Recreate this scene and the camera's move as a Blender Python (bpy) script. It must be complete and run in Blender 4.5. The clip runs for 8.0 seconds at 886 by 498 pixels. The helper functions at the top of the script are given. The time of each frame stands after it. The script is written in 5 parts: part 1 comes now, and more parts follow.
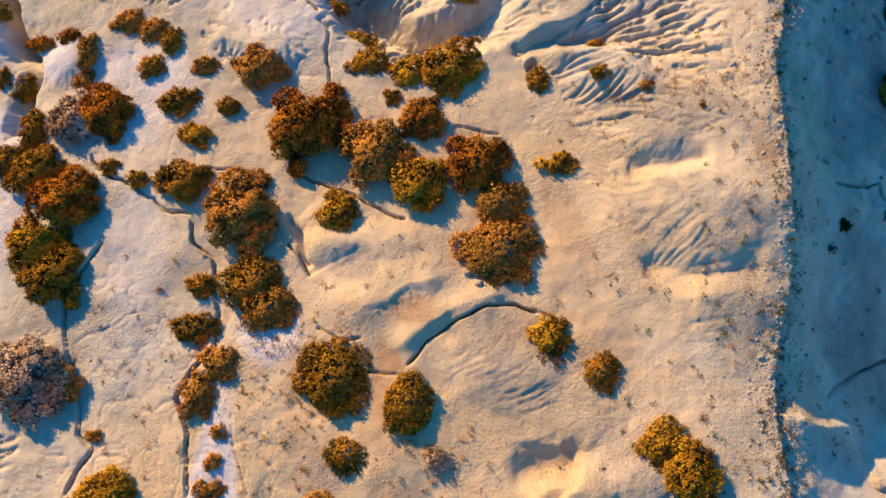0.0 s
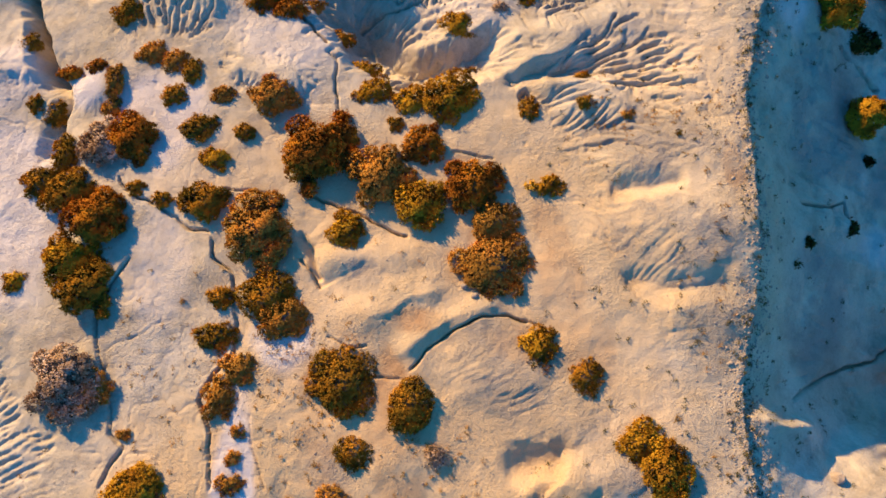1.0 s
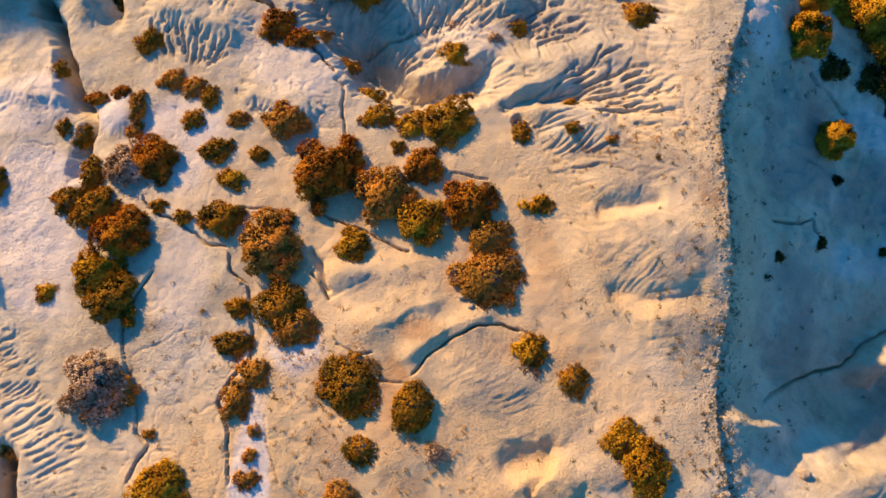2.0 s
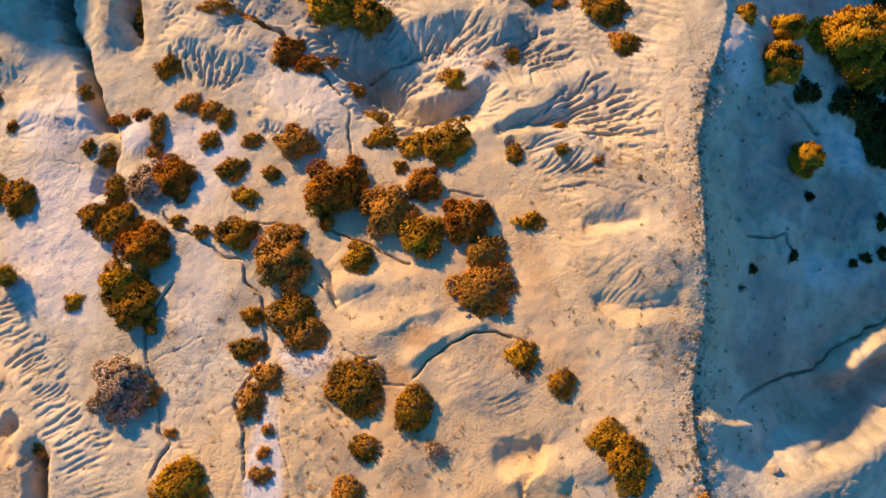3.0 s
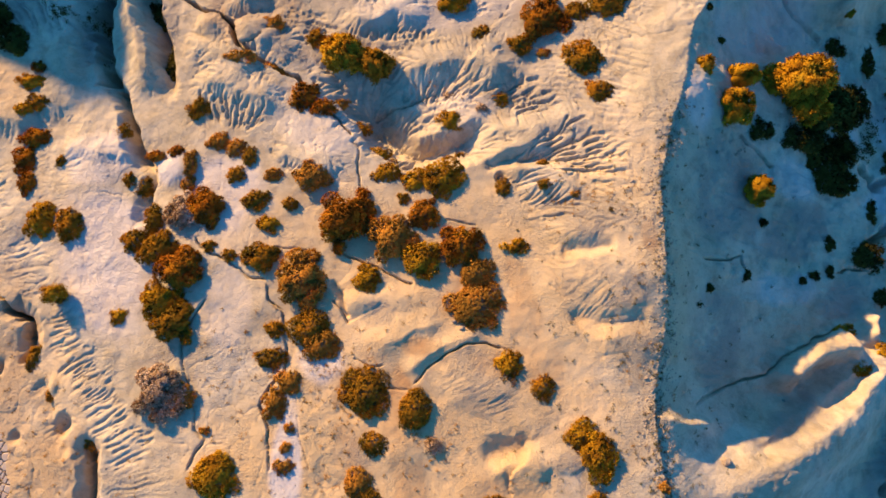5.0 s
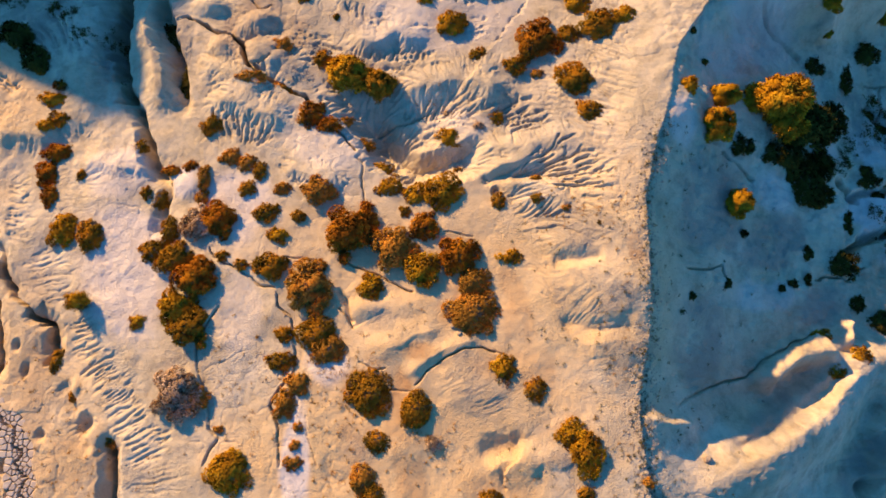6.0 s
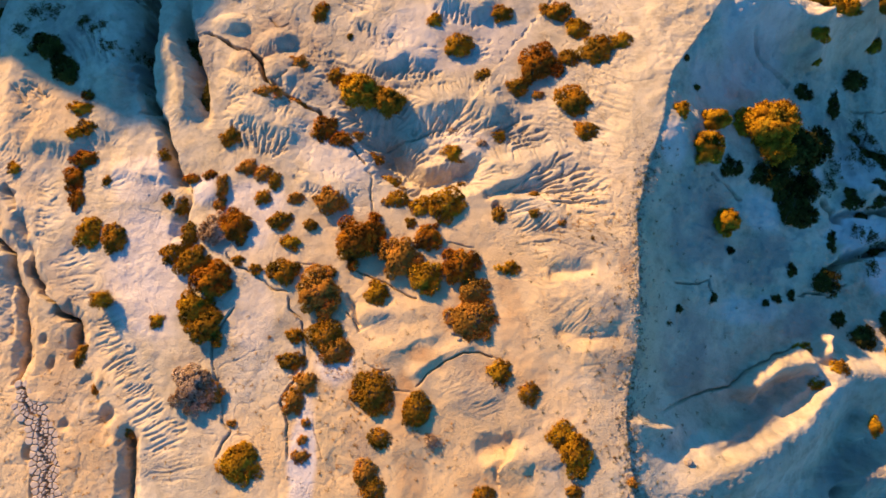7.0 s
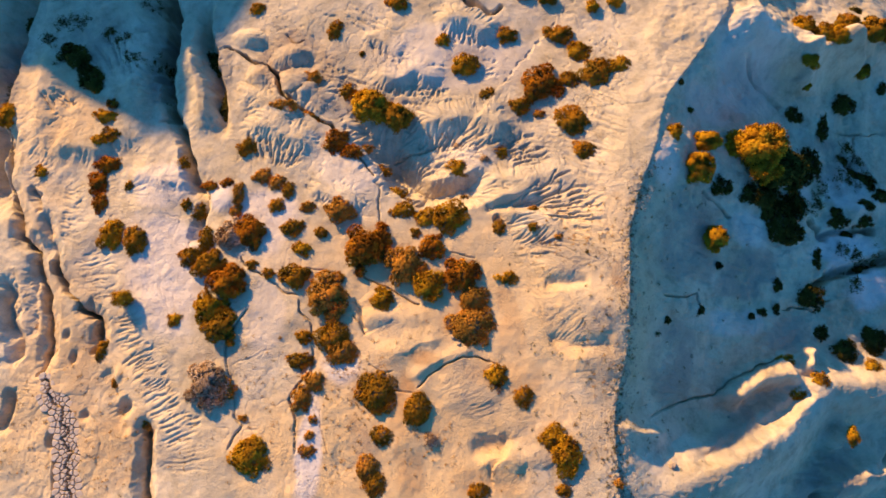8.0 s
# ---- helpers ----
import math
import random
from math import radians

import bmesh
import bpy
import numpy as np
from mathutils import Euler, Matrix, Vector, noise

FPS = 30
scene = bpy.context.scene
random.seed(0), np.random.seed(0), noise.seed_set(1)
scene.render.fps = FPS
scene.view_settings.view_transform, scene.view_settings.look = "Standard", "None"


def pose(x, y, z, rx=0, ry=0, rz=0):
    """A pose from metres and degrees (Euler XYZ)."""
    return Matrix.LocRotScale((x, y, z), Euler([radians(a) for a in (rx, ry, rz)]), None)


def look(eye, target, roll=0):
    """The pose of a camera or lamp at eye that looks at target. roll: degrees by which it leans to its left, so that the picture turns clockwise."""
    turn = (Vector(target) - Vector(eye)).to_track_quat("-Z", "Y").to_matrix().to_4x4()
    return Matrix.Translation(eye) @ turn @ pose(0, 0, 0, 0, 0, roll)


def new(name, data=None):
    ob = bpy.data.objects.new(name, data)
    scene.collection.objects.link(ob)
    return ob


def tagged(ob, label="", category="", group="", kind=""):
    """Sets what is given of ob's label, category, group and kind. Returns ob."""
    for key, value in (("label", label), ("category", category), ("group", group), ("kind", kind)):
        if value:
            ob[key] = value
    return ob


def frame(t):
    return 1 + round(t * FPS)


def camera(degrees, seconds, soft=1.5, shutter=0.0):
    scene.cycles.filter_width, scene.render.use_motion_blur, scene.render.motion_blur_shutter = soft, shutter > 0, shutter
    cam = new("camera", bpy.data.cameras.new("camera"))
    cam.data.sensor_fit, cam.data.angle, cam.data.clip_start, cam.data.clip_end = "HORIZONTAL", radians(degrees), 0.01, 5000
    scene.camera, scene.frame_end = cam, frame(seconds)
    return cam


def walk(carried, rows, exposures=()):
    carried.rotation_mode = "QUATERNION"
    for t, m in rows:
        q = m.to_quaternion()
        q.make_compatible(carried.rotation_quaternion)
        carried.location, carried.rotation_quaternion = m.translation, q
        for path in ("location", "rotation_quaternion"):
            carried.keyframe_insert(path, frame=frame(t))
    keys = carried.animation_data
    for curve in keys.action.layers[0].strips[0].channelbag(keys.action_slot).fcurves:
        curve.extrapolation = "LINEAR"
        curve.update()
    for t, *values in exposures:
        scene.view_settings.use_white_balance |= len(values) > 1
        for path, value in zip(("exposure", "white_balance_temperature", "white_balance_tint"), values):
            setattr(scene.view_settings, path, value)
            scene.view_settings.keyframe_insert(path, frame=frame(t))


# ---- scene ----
# the drone climbs straight up, looking steeply down, and turns a little at the end
cam = camera(72.0, 8.0, soft=1.6)
PITCH = -77.2
ROWS = [
    (0.0, 0.000, 0.000, 20.000, 0.00), (0.5, 0.020, 0.060, 20.990, 0.02),
    (1.0, 0.032, 0.118, 21.997, 0.02), (1.5, 0.048, 0.178, 23.005, 0.01),
    (3.0, 0.116, 0.334, 26.090, -0.01), (3.5, 0.142, 0.380, 27.128, -0.03),
    (4.0, 0.176, 0.424, 28.163, -0.03), (4.5, 0.209, 0.468, 29.198, -0.04),
    (6.0, 0.298, 0.589, 32.275, -0.01), (6.5, 0.320, 0.636, 33.400, 0.54),
    (7.0, 0.328, 0.684, 34.460, 1.36), (7.5, 0.334, 0.736, 35.513, 2.16),
    (8.0, 0.345, 0.784, 36.575, 2.72),
]
EXPOSURE = 0.70
walk(cam, [(t, pose(x, y, z, 90 + PITCH, 0, turn)) for t, x, y, z, turn in ROWS], [(0.0, EXPOSURE - 0.04, 6250, 6), (0.6, EXPOSURE - 0.05, 6300, 6), (1.5, EXPOSURE - 0.07, 6700, 9), (3.0, EXPOSURE - 0.05, 6950, 10), (8.0, EXPOSURE + 0.01, 7450, 14)])

# ---- light: a low warm sun and a clear blue sky ----
SUN_WAY = (0.68, -0.73)
SUN_HEIGHT = radians(21)
world = bpy.data.worlds.new("world")
scene.world = world
world.use_nodes = True
wn = world.node_tree.nodes
sky = wn.new("ShaderNodeTexSky")
sky.sky_type = "NISHITA"
sky.sun_disc = False
sky.sun_elevation = SUN_HEIGHT
sky.sun_rotation = math.atan2(-SUN_WAY[0], -SUN_WAY[1])
sky.air_density, sky.dust_density, sky.ozone_density = 1.0, 0.3, 4.0
tint = wn.new("ShaderNodeMix")
tint.data_type, tint.blend_type = "RGBA", "MULTIPLY"
tint.inputs["Factor"].default_value = 1.0
tint.inputs["B"].default_value = (0.155, 0.68, 1.08, 1)
world.node_tree.links.new(sky.outputs["Color"], tint.inputs["A"])
world.node_tree.links.new(tint.outputs["Result"], wn["Background"].inputs["Color"])
wn["Background"].inputs["Strength"].default_value = 0.15

sun = new("sun", bpy.data.lights.new("sun", "SUN"))
sun.data.energy, sun.data.angle, sun.data.color = 5.4, radians(1.0), (1.0, 0.65, 0.31)
sun.matrix_world = look((-SUN_WAY[0] * 50, -SUN_WAY[1] * 50, 50 * math.tan(SUN_HEIGHT)), (0, 0, 0))

# ---- materials ----
def nodes_of(name):
    mat = bpy.data.materials.new(name)
    mat.use_nodes = True
    tree = mat.node_tree
    return mat, tree.nodes, tree.links, tree.nodes["Principled BSDF"]


def noise_node(n, l, scale, detail=5.0, rough=0.6, vector=None):
    tex = n.new("ShaderNodeTexNoise")
    tex.inputs["Scale"].default_value, tex.inputs["Detail"].default_value = scale, detail
    tex.inputs["Roughness"].default_value = rough
    if vector is not None:
        l.new(vector, tex.inputs["Vector"])
    return tex.outputs["Fac"]


def ramp_node(n, l, fac, stops):
    ramp = n.new("ShaderNodeValToRGB")
    els = ramp.color_ramp.elements
    while len(els) < len(stops):
        els.new(0.5)
    for el, (at, col) in zip(els, stops):
        el.position, el.color = at, (*col, 1) if len(col) == 3 else col
    l.new(fac, ramp.inputs["Fac"])
    return ramp.outputs["Color"]


def mix_node(n, l, fac, a, b, how="MIX"):
    mix = n.new("ShaderNodeMix")
    mix.data_type, mix.blend_type = "RGBA", how
    for key, value in (("Factor", fac), ("A", a), ("B", b)):
        socket = [s for s in mix.inputs if s.name == key and s.enabled][0]
        if isinstance(value, tuple):
            socket.default_value = (*value, 1)
        elif isinstance(value, float):
            socket.default_value = value
        else:
            l.new(value, socket)
    return [s for s in mix.outputs if s.enabled][0]


def math_node(n, l, op, a, b=None, clamp=False):
    node = n.new("ShaderNodeMath")
    node.operation, node.use_clamp = op, clamp
    for socket, value in zip(node.inputs, (a, b)):
        if isinstance(value, (int, float)):
            socket.default_value = value
        elif value is not None:
            l.new(value, socket)
    return node.outputs[0]


def grey(v):
    return (v, v, v)


def soil_material():
    """Pale badland clay: cream crust, bleached wash beds, grey weathered caps and ravine shade, brown loose soil."""
    mat, n, l, b = nodes_of("clay_soil")
    where = n.new("ShaderNodeNewGeometry").outputs["Position"]
    mask = n.new("ShaderNodeAttribute")
    mask.attribute_name = "soil"
    split = n.new("ShaderNodeSeparateColor")
    l.new(mask.outputs["Color"], split.inputs["Color"])
    wide = noise_node(n, l, 0.22, 4, 0.55, where)
    mid = noise_node(n, l, 1.1, 6, 0.65, where)
    fine = noise_node(n, l, 9.0, 5, 0.7, where)
    grit = noise_node(n, l, 45.0, 3, 0.6, where)
    base = ramp_node(n, l, wide, [(0.3, (0.52, 0.42, 0.27)), (0.5, (0.60, 0.49, 0.33)), (0.7, (0.66, 0.56, 0.41))])
    blotch = ramp_node(n, l, mid, [(0.30, (0.62, 0.60, 0.58)), (0.52, (0.98, 0.98, 0.98)), (0.75, (1.14, 1.11, 1.06))])
    base = mix_node(n, l, 0.8, base, blotch, "MULTIPLY")
    soft = math_node(n, l, "SUBTRACT", mid, 0.5)

    def edge(channel, gain):
        moved = math_node(n, l, "MULTIPLY_ADD", soft, gain)
        moved.node.inputs[2].default_value = 0.0
        total = math_node(n, l, "ADD", split.outputs[channel], math_node(n, l, "MULTIPLY", moved, split.outputs[channel]), True)
        return total

    base = mix_node(n, l, mask.outputs["Alpha"], base, (0.70, 0.475, 0.235))
    base = mix_node(n, l, edge("Red", 0.9), base, (0.70, 0.61, 0.525))
    base = mix_node(n, l, edge("Green", 2.0), base, (0.36, 0.31, 0.25))
    base = mix_node(n, l, edge("Blue", 2.2), base, (0.46, 0.26, 0.12))
    speck = ramp_node(n, l, fine, [(0.30, grey(0.55)), (0.42, grey(0.96)), (0.7, grey(1.1))])
    base = mix_node(n, l, 0.42, base, speck, "MULTIPLY")
    grain = ramp_node(n, l, grit, [(0.3, grey(0.74)), (0.62, grey(1.08))])
    base = mix_node(n, l, 0.4, base, grain, "MULTIPLY")
    crumbs = ramp_node(n, l, noise_node(n, l, 17.0, 2, 0.5, where), [(0.24, (0.40, 0.33, 0.27)), (0.31, (1.0, 1.0, 1.0))])
    base = mix_node(n, l, 0.55, base, crumbs, "MULTIPLY")
    l.new(base, b.inputs["Base Color"])
    b.inputs["Roughness"].default_value = 0.95
    b.inputs["Specular IOR Level"].default_value = 0.15
    # weathered crust: coarse popcorn relief where the clay is grey or rough, a fine grain elsewhere
    knobs = noise_node(n, l, 8.5, 6, 0.72, where)
    rough = ramp_node(n, l, noise_node(n, l, 0.35, 3, 0.6, where), [(0.42, grey(0.12)), (0.62, grey(0.8))])
    rough = math_node(n, l, "ADD", rough, split.outputs["Green"], True)
    height = math_node(n, l, "ADD", math_node(n, l, "MULTIPLY", math_node(n, l, "MULTIPLY", knobs, rough), 2.3), math_node(n, l, "MULTIPLY", fine, 0.2))
    height = math_node(n, l, "ADD", height, math_node(n, l, "MULTIPLY", grit, 0.08))
    bump = n.new("ShaderNodeBump")
    bump.inputs["Strength"].default_value, bump.inputs["Distance"].default_value = 0.75, 0.09
    l.new(height, bump.inputs["Height"])
    l.new(bump.outputs["Normal"], b.inputs["Normal"])
    return mat


def leaf_material(name, first, second, third, patch=1.3):
    """Dry foliage: three hues in patches, each leaf a little different."""
    mat, n, l, b = nodes_of(name)
    coord = n.new("ShaderNodeTexCoord").outputs["Object"]
    info = n.new("ShaderNodeObjectInfo")
    moved = n.new("ShaderNodeVectorMath")
    moved.operation = "ADD"
    l.new(coord, moved.inputs[0])
    l.new(info.outputs["Location"], moved.inputs[1])
    fac = noise_node(n, l, patch, 3, 0.6, moved.outputs[0])
    hue = ramp_node(n, l, fac, [(0.36, first), (0.5, second), (0.64, third)])
    rnd = n.new("ShaderNodeNewGeometry").outputs["Random Per Island"]
    vary = ramp_node(n, l, rnd, [(0.0, grey(0.82)), (0.5, grey(1.0)), (1.0, (1.16, 1.13, 1.06))])
    tone = mix_node(n, l, 1.0, hue, vary, "MULTIPLY")
    l.new(tone, b.inputs["Base Color"])
    b.inputs["Roughness"].default_value = 0.9
    b.inputs["Specular IOR Level"].default_value = 0.05
    thin = n.new("ShaderNodeBsdfTranslucent")
    l.new(tone, thin.inputs["Color"])
    both = n.new("ShaderNodeMixShader")
    both.inputs[0].default_value = 0.07
    l.new(b.outputs[0], both.inputs[1])
    l.new(thin.outputs[0], both.inputs[2])
    l.new(both.outputs[0], n["Material Output"].inputs["Surface"])
    return mat


def plain_material(name, dark, light, scale, rough=0.9):
    mat, n, l, b = nodes_of(name)
    coord = n.new("ShaderNodeTexCoord").outputs["Object"]
    fac = noise_node(n, l, scale, 5, 0.65, coord)
    l.new(ramp_node(n, l, fac, [(0.3, dark), (0.7, light)]), b.inputs["Base Color"])
    b.inputs["Roughness"].default_value = rough
    bump = n.new("ShaderNodeBump")
    bump.inputs["Strength"].default_value, bump.inputs["Distance"].default_value = 0.6, 0.02
    l.new(noise_node(n, l, scale * 4, 4, 0.6, coord), bump.inputs["Height"])
    l.new(bump.outputs["Normal"], b.inputs["Normal"])
    return mat


SOIL = soil_material()
# near-black tone that paints shade into the gaps of the crowns
GAP_SHADE = plain_material("inner_gap_shade", (0.045, 0.028, 0.014), (0.12, 0.07, 0.03), 5)
BARK = plain_material("dry_bark", (0.10, 0.065, 0.04), (0.22, 0.16, 0.11), 12)
STONE = plain_material("clay_clod", (0.30, 0.22, 0.15), (0.47, 0.37, 0.26), 6)
LEAVES = {
    "rust": leaf_material("rust_leaves", (0.18, 0.075, 0.011), (0.37, 0.122, 0.013), (0.53, 0.215, 0.018)),
    "gold": leaf_material("gold_leaves", (0.29, 0.128, 0.012), (0.49, 0.242, 0.017), (0.64, 0.360, 0.026)),
    "olive": leaf_material("olive_leaves", (0.20, 0.117, 0.013), (0.36, 0.172, 0.017), (0.52, 0.225, 0.020)),
    "tan": leaf_material("tan_leaves", (0.37, 0.185, 0.032), (0.50, 0.232, 0.038), (0.62, 0.268, 0.046)),
    "dry": leaf_material("dry_twigs", (0.36, 0.215, 0.1100), (0.48, 0.320, 0.2000), (0.60, 0.450, 0.3400)),
    # shaded copy of the foliage: shade is put into this leaf colour
    "dark": leaf_material("shade_dark_leaves", (0.06, 0.056, 0.012), (0.10, 0.083, 0.016), (0.15, 0.112, 0.020)),
}

# ---- terrain ----
def lattice(ix, iy, seed):
    h = (ix * 374761393 + iy * 668265263 + seed * 974634777) & 0xFFFFFFFF
    h = ((h ^ (h >> 13)) * 1274126177) & 0xFFFFFFFF
    return ((h ^ (h >> 16)) & 0xFFFF) / 65535.0


def value_noise(x, y, seed=0):
    """Smooth noise between -1 and 1, one lump a metre."""
    fx, fy = np.floor(x), np.floor(y)
    ix, iy = fx.astype(np.int64), fy.astype(np.int64)
    u, v = x - fx, y - fy
    u, v = u * u * u * (u * (u * 6 - 15) + 10), v * v * v * (v * (v * 6 - 15) + 10)
    a, b = lattice(ix, iy, seed), lattice(ix + 1, iy, seed)
    c, d = lattice(ix, iy + 1, seed), lattice(ix + 1, iy + 1, seed)
    return ((a * (1 - u) + b * u) * (1 - v) + (c * (1 - u) + d * u) * v) * 2 - 1


def fbm(x, y, size, octaves=4, seed=0, rough=0.5):
    total, amp, norm = 0.0, 1.0, 0.0
    for k in range(octaves):
        f = 2.0**k / size
        total = total + amp * value_noise(x * f + 17.3 * k, y * f - 9.1 * k, seed + k)
        norm += amp
        amp *= rough
    return total / norm


def smooth(t):
    t = np.clip(t, 0, 1)
    return t * t * (3 - 2 * t)


def soft_plus(x, k):
    return k * np.logaddexp(0, x / k)


def spline(points, steps=5):
    """A smooth line through a few points of the plan."""
    p = np.array(points, float)
    p = np.vstack([2 * p[0] - p[1], p, 2 * p[-1] - p[-2]])
    out = []
    for a, b, c, d in zip(p, p[1:], p[2:], p[3:]):
        for t in np.arange(steps) / steps:
            out.append(0.5 * (2 * b + (c - a) * t + (2 * a - 5 * b + 4 * c - d) * t**2 + (3 * b - a - 3 * c + d) * t**3))
    return np.array(out + [p[-2]])


def beside(x, y, line):
    """How far each place lies from a line (left of its way: positive), and how far along it, 0 to 1."""
    best, side, along = np.full(x.shape, 1e9), np.zeros(x.shape), np.zeros(x.shape)
    lengths = np.r_[0, np.cumsum(np.linalg.norm(np.diff(line, axis=0), axis=1))]
    for k, (a, b) in enumerate(zip(line[:-1], line[1:])):
        w = b - a
        t = np.clip(((x - a[0]) * w[0] + (y - a[1]) * w[1]) / (w @ w + 1e-9), 0, 1)
        ox, oy = x - a[0] - t * w[0], y - a[1] - t * w[1]
        d = np.hypot(ox, oy)
        near = d < best
        best = np.where(near, d, best)
        side = np.where(near, np.where(w[0] * oy - w[1] * ox >= 0, 1.0, -1.0), side)
        along = np.where(near, (lengths[k] + t * (lengths[k + 1] - lengths[k])) / lengths[-1], along)
    return best * side, along


CREST = [(10.40, -4.93), (10.30, -2.86), (10.15, -1.05), (10.35, 1.14), (10.80, 4.00), (10.70, 7.17), (10.87, 10.55), (11.64, 13.08), (12.74, 16.37), (13.57, 19.25), (16.21, 23.00), (17.72, 25.44)]


def base_height(x, y):
    """The broad form: a flat shoulder that falls to a gully land in the west, and a sharp crest with a steep east face."""
    line = np.array(CREST)
    order = np.argsort(line[:, 1])
    cx = np.interp(y, line[order, 1], line[order, 0])
    d = x - cx - 0.14 * fbm(y * 1.0, y * 0.0 + 3.3, 2.6, 2, 41)
    top = 0.9 + 1.1 * smooth((y - 0.5) / 6) - 0.5 * smooth((y - 14) / 8)
    west = -(top - 0.25) * (1 - np.exp(-((np.minimum(d, 0) / 5.0) ** 2)))
    west = west - 0.075 * soft_plus(-(x + 1.0), 2.0) - 0.07 * soft_plus(-(x + 14.0), 2.0) + 0.1 * soft_plus(-(x + 32), 4.0)
    east = -0.53 * soft_plus(d + 0.05, 0.4) - 0.21 * soft_plus(d - 0.85, 0.3) + 0.16 * soft_plus(d - 2.6, 0.6) + 0.20 * soft_plus(d - 6.5, 1.0) + 0.36 * soft_plus(d - 19.0, 2.0)
    ease = 0.14 * smooth((y - 8) / 4) * smooth((20 - y) / 4) + 0.12 * smooth((0.5 - y) / 2)
    east = east + ease * (soft_plus(d, 0.4) - soft_plus(d - 2.6, 0.4))
    z = top + np.where(d < 0, west, east)
    z = z + 0.22 * fbm(x, y, 5.0, 3, 5) * (1 - np.exp(-((d / 3) ** 2))) + 0.085 * fbm(x, y, 0.5, 3, 6, 0.6) * np.exp(-(((d - 0.3) / 0.9) ** 2))
    far = smooth((np.hypot(x, y - 12) - 45) / 150)
    return z * (1 - far) + far * (9 * fbm(x, y, 140, 4, 9) - 3)


def off_crest(x, y):
    """0 on the crest, 1 away from it."""
    line = np.array(CREST)
    order = np.argsort(line[:, 1])
    return 1 - np.exp(-(((x - np.interp(y, line[order, 1], line[order, 0])) / 2.6) ** 4))


class Relief:
    """The heights of the ground on a grid, shaped feature by feature."""

    def __init__(self, xs, ys):
        self.xs, self.ys = xs, ys
        self.x, self.y = np.meshgrid(xs, ys)
        self.z = base_height(self.x, self.y)
        self.soil = np.zeros((*self.x.shape, 4), np.float32)

    def near(self, line, reach):
        lo, hi = line.min(0) - reach, line.max(0) + reach
        i = np.searchsorted(self.xs, [lo[0], hi[0]])
        j = np.searchsorted(self.ys, [lo[1], hi[1]])
        return (slice(j[0], max(j[1], j[0] + 1)), slice(i[0], max(i[1], i[0] + 1)))

    def set_line(self, points, reach, wobble=0.0):
        line = spline(points)
        cut = self.near(line, reach)
        x, y = self.x[cut], self.y[cut]
        if wobble:
            x = x + wobble * fbm(x, y, 0.9, 3, 21)
            y = y + wobble * fbm(x, y, 0.9, 3, 22)
        d, t = beside(x, y, line)
        return cut, d, t

    def scarp(self, points, drop, reach=1.5, width=0.14, ends=0.12, wobble=0.12):
        """A small cliff along a line: the ground right of its way lies lower, and comes back within the reach."""
        cut, d, t = self.set_line(points, reach * 3, wobble)
        fade = smooth(t / ends) * smooth((1 - t) / ends) if ends else 1.0
        low = smooth(-d / width + 0.5) * np.exp(-np.maximum(-d, 0) / reach)
        self.z[cut] -= drop * low * fade
        return cut, d, t

    def gully(self, points, depth, width, bed=0.0, ends=0.08, wobble=0.15, right=None, soft=0.35):
        """A channel with steep ragged banks; the bank right of its way may have another width."""
        cut, d, t = self.set_line(points, (max(width, right or 0) + bed) * 1.6, wobble)
        if right:
            d = np.where(d < 0, d * width / right, d)
        fade = smooth(t / ends) * smooth((1 - t) / ends) if ends else 1.0
        vary = 1 + min(0.25, 0.12 / width) * fbm(self.x[cut], self.y[cut], 1.1, 3, 77)
        f = np.clip(1 - (np.abs(d) - bed * vary) / (width * vary), 0, 1)
        f = (1 - soft) * f + soft * smooth(f)
        self.z[cut] -= depth * f * fade * (1 + 0.15 * fbm(self.x[cut], self.y[cut], 0.9, 3, 78))

    def rift(self, points, depth, width, right=None, seed=70):
        """An angular crack of uneven depth and width; its right bank may be worn back further."""
        right = right or width
        line = np.array(points, float)
        cut = self.near(line, max(width, right) * 2 + 0.5)
        x, y = self.x[cut], self.y[cut]
        jx, jy = fbm(x, y, 0.8, 3, seed, 0.6), fbm(x, y, 0.8, 3, seed + 7, 0.6)
        d, t = beside(x + min(0.22, 1.4 * width) * jx, y + min(0.22, 1.4 * width) * jy, line)
        wide = np.where(d > 0, width, right)
        wide = np.maximum(np.where(wide <= 0.22, 0.6, 1.0) * wide * np.clip(0.95 + 0.7 * fbm(x, y, 0.9, 2, seed + 3), 0.6, 1.8), 0.055)
        fade = smooth(t / 0.06) * smooth((1 - t) / 0.06) * np.clip(0.9 + 0.6 * fbm(x, y, 1.3, 2, seed + 5), 0.5, 1.4)
        f = np.clip(1 - np.abs(d) / wide, 0, 1)
        # a narrow bank is a sheer wall, a wide one a slope
        sheer = np.where(d > 0, width, right) <= 0.4
        self.z[cut] -= depth * fade * np.where(sheer, np.minimum(f * 1.5, 1), f**0.8)

    def hollow(self, line, floor, reach):
        """A flat bed sunk to given heights along a line, as wide as reach tells along its way."""
        cut = self.near(line, 1.6)
        d, t = beside(self.x[cut], self.y[cut], line)
        deep = np.interp(t, np.linspace(0, 1, len(line)), floor)
        inside = np.abs(d) + 0.1 * fbm(self.x[cut], self.y[cut], 0.5, 2, 91) < reach(t)
        inside &= (t > 0.002) & (t < 0.998)
        self.z[cut] = np.where(inside, np.minimum(self.z[cut], deep), self.z[cut])

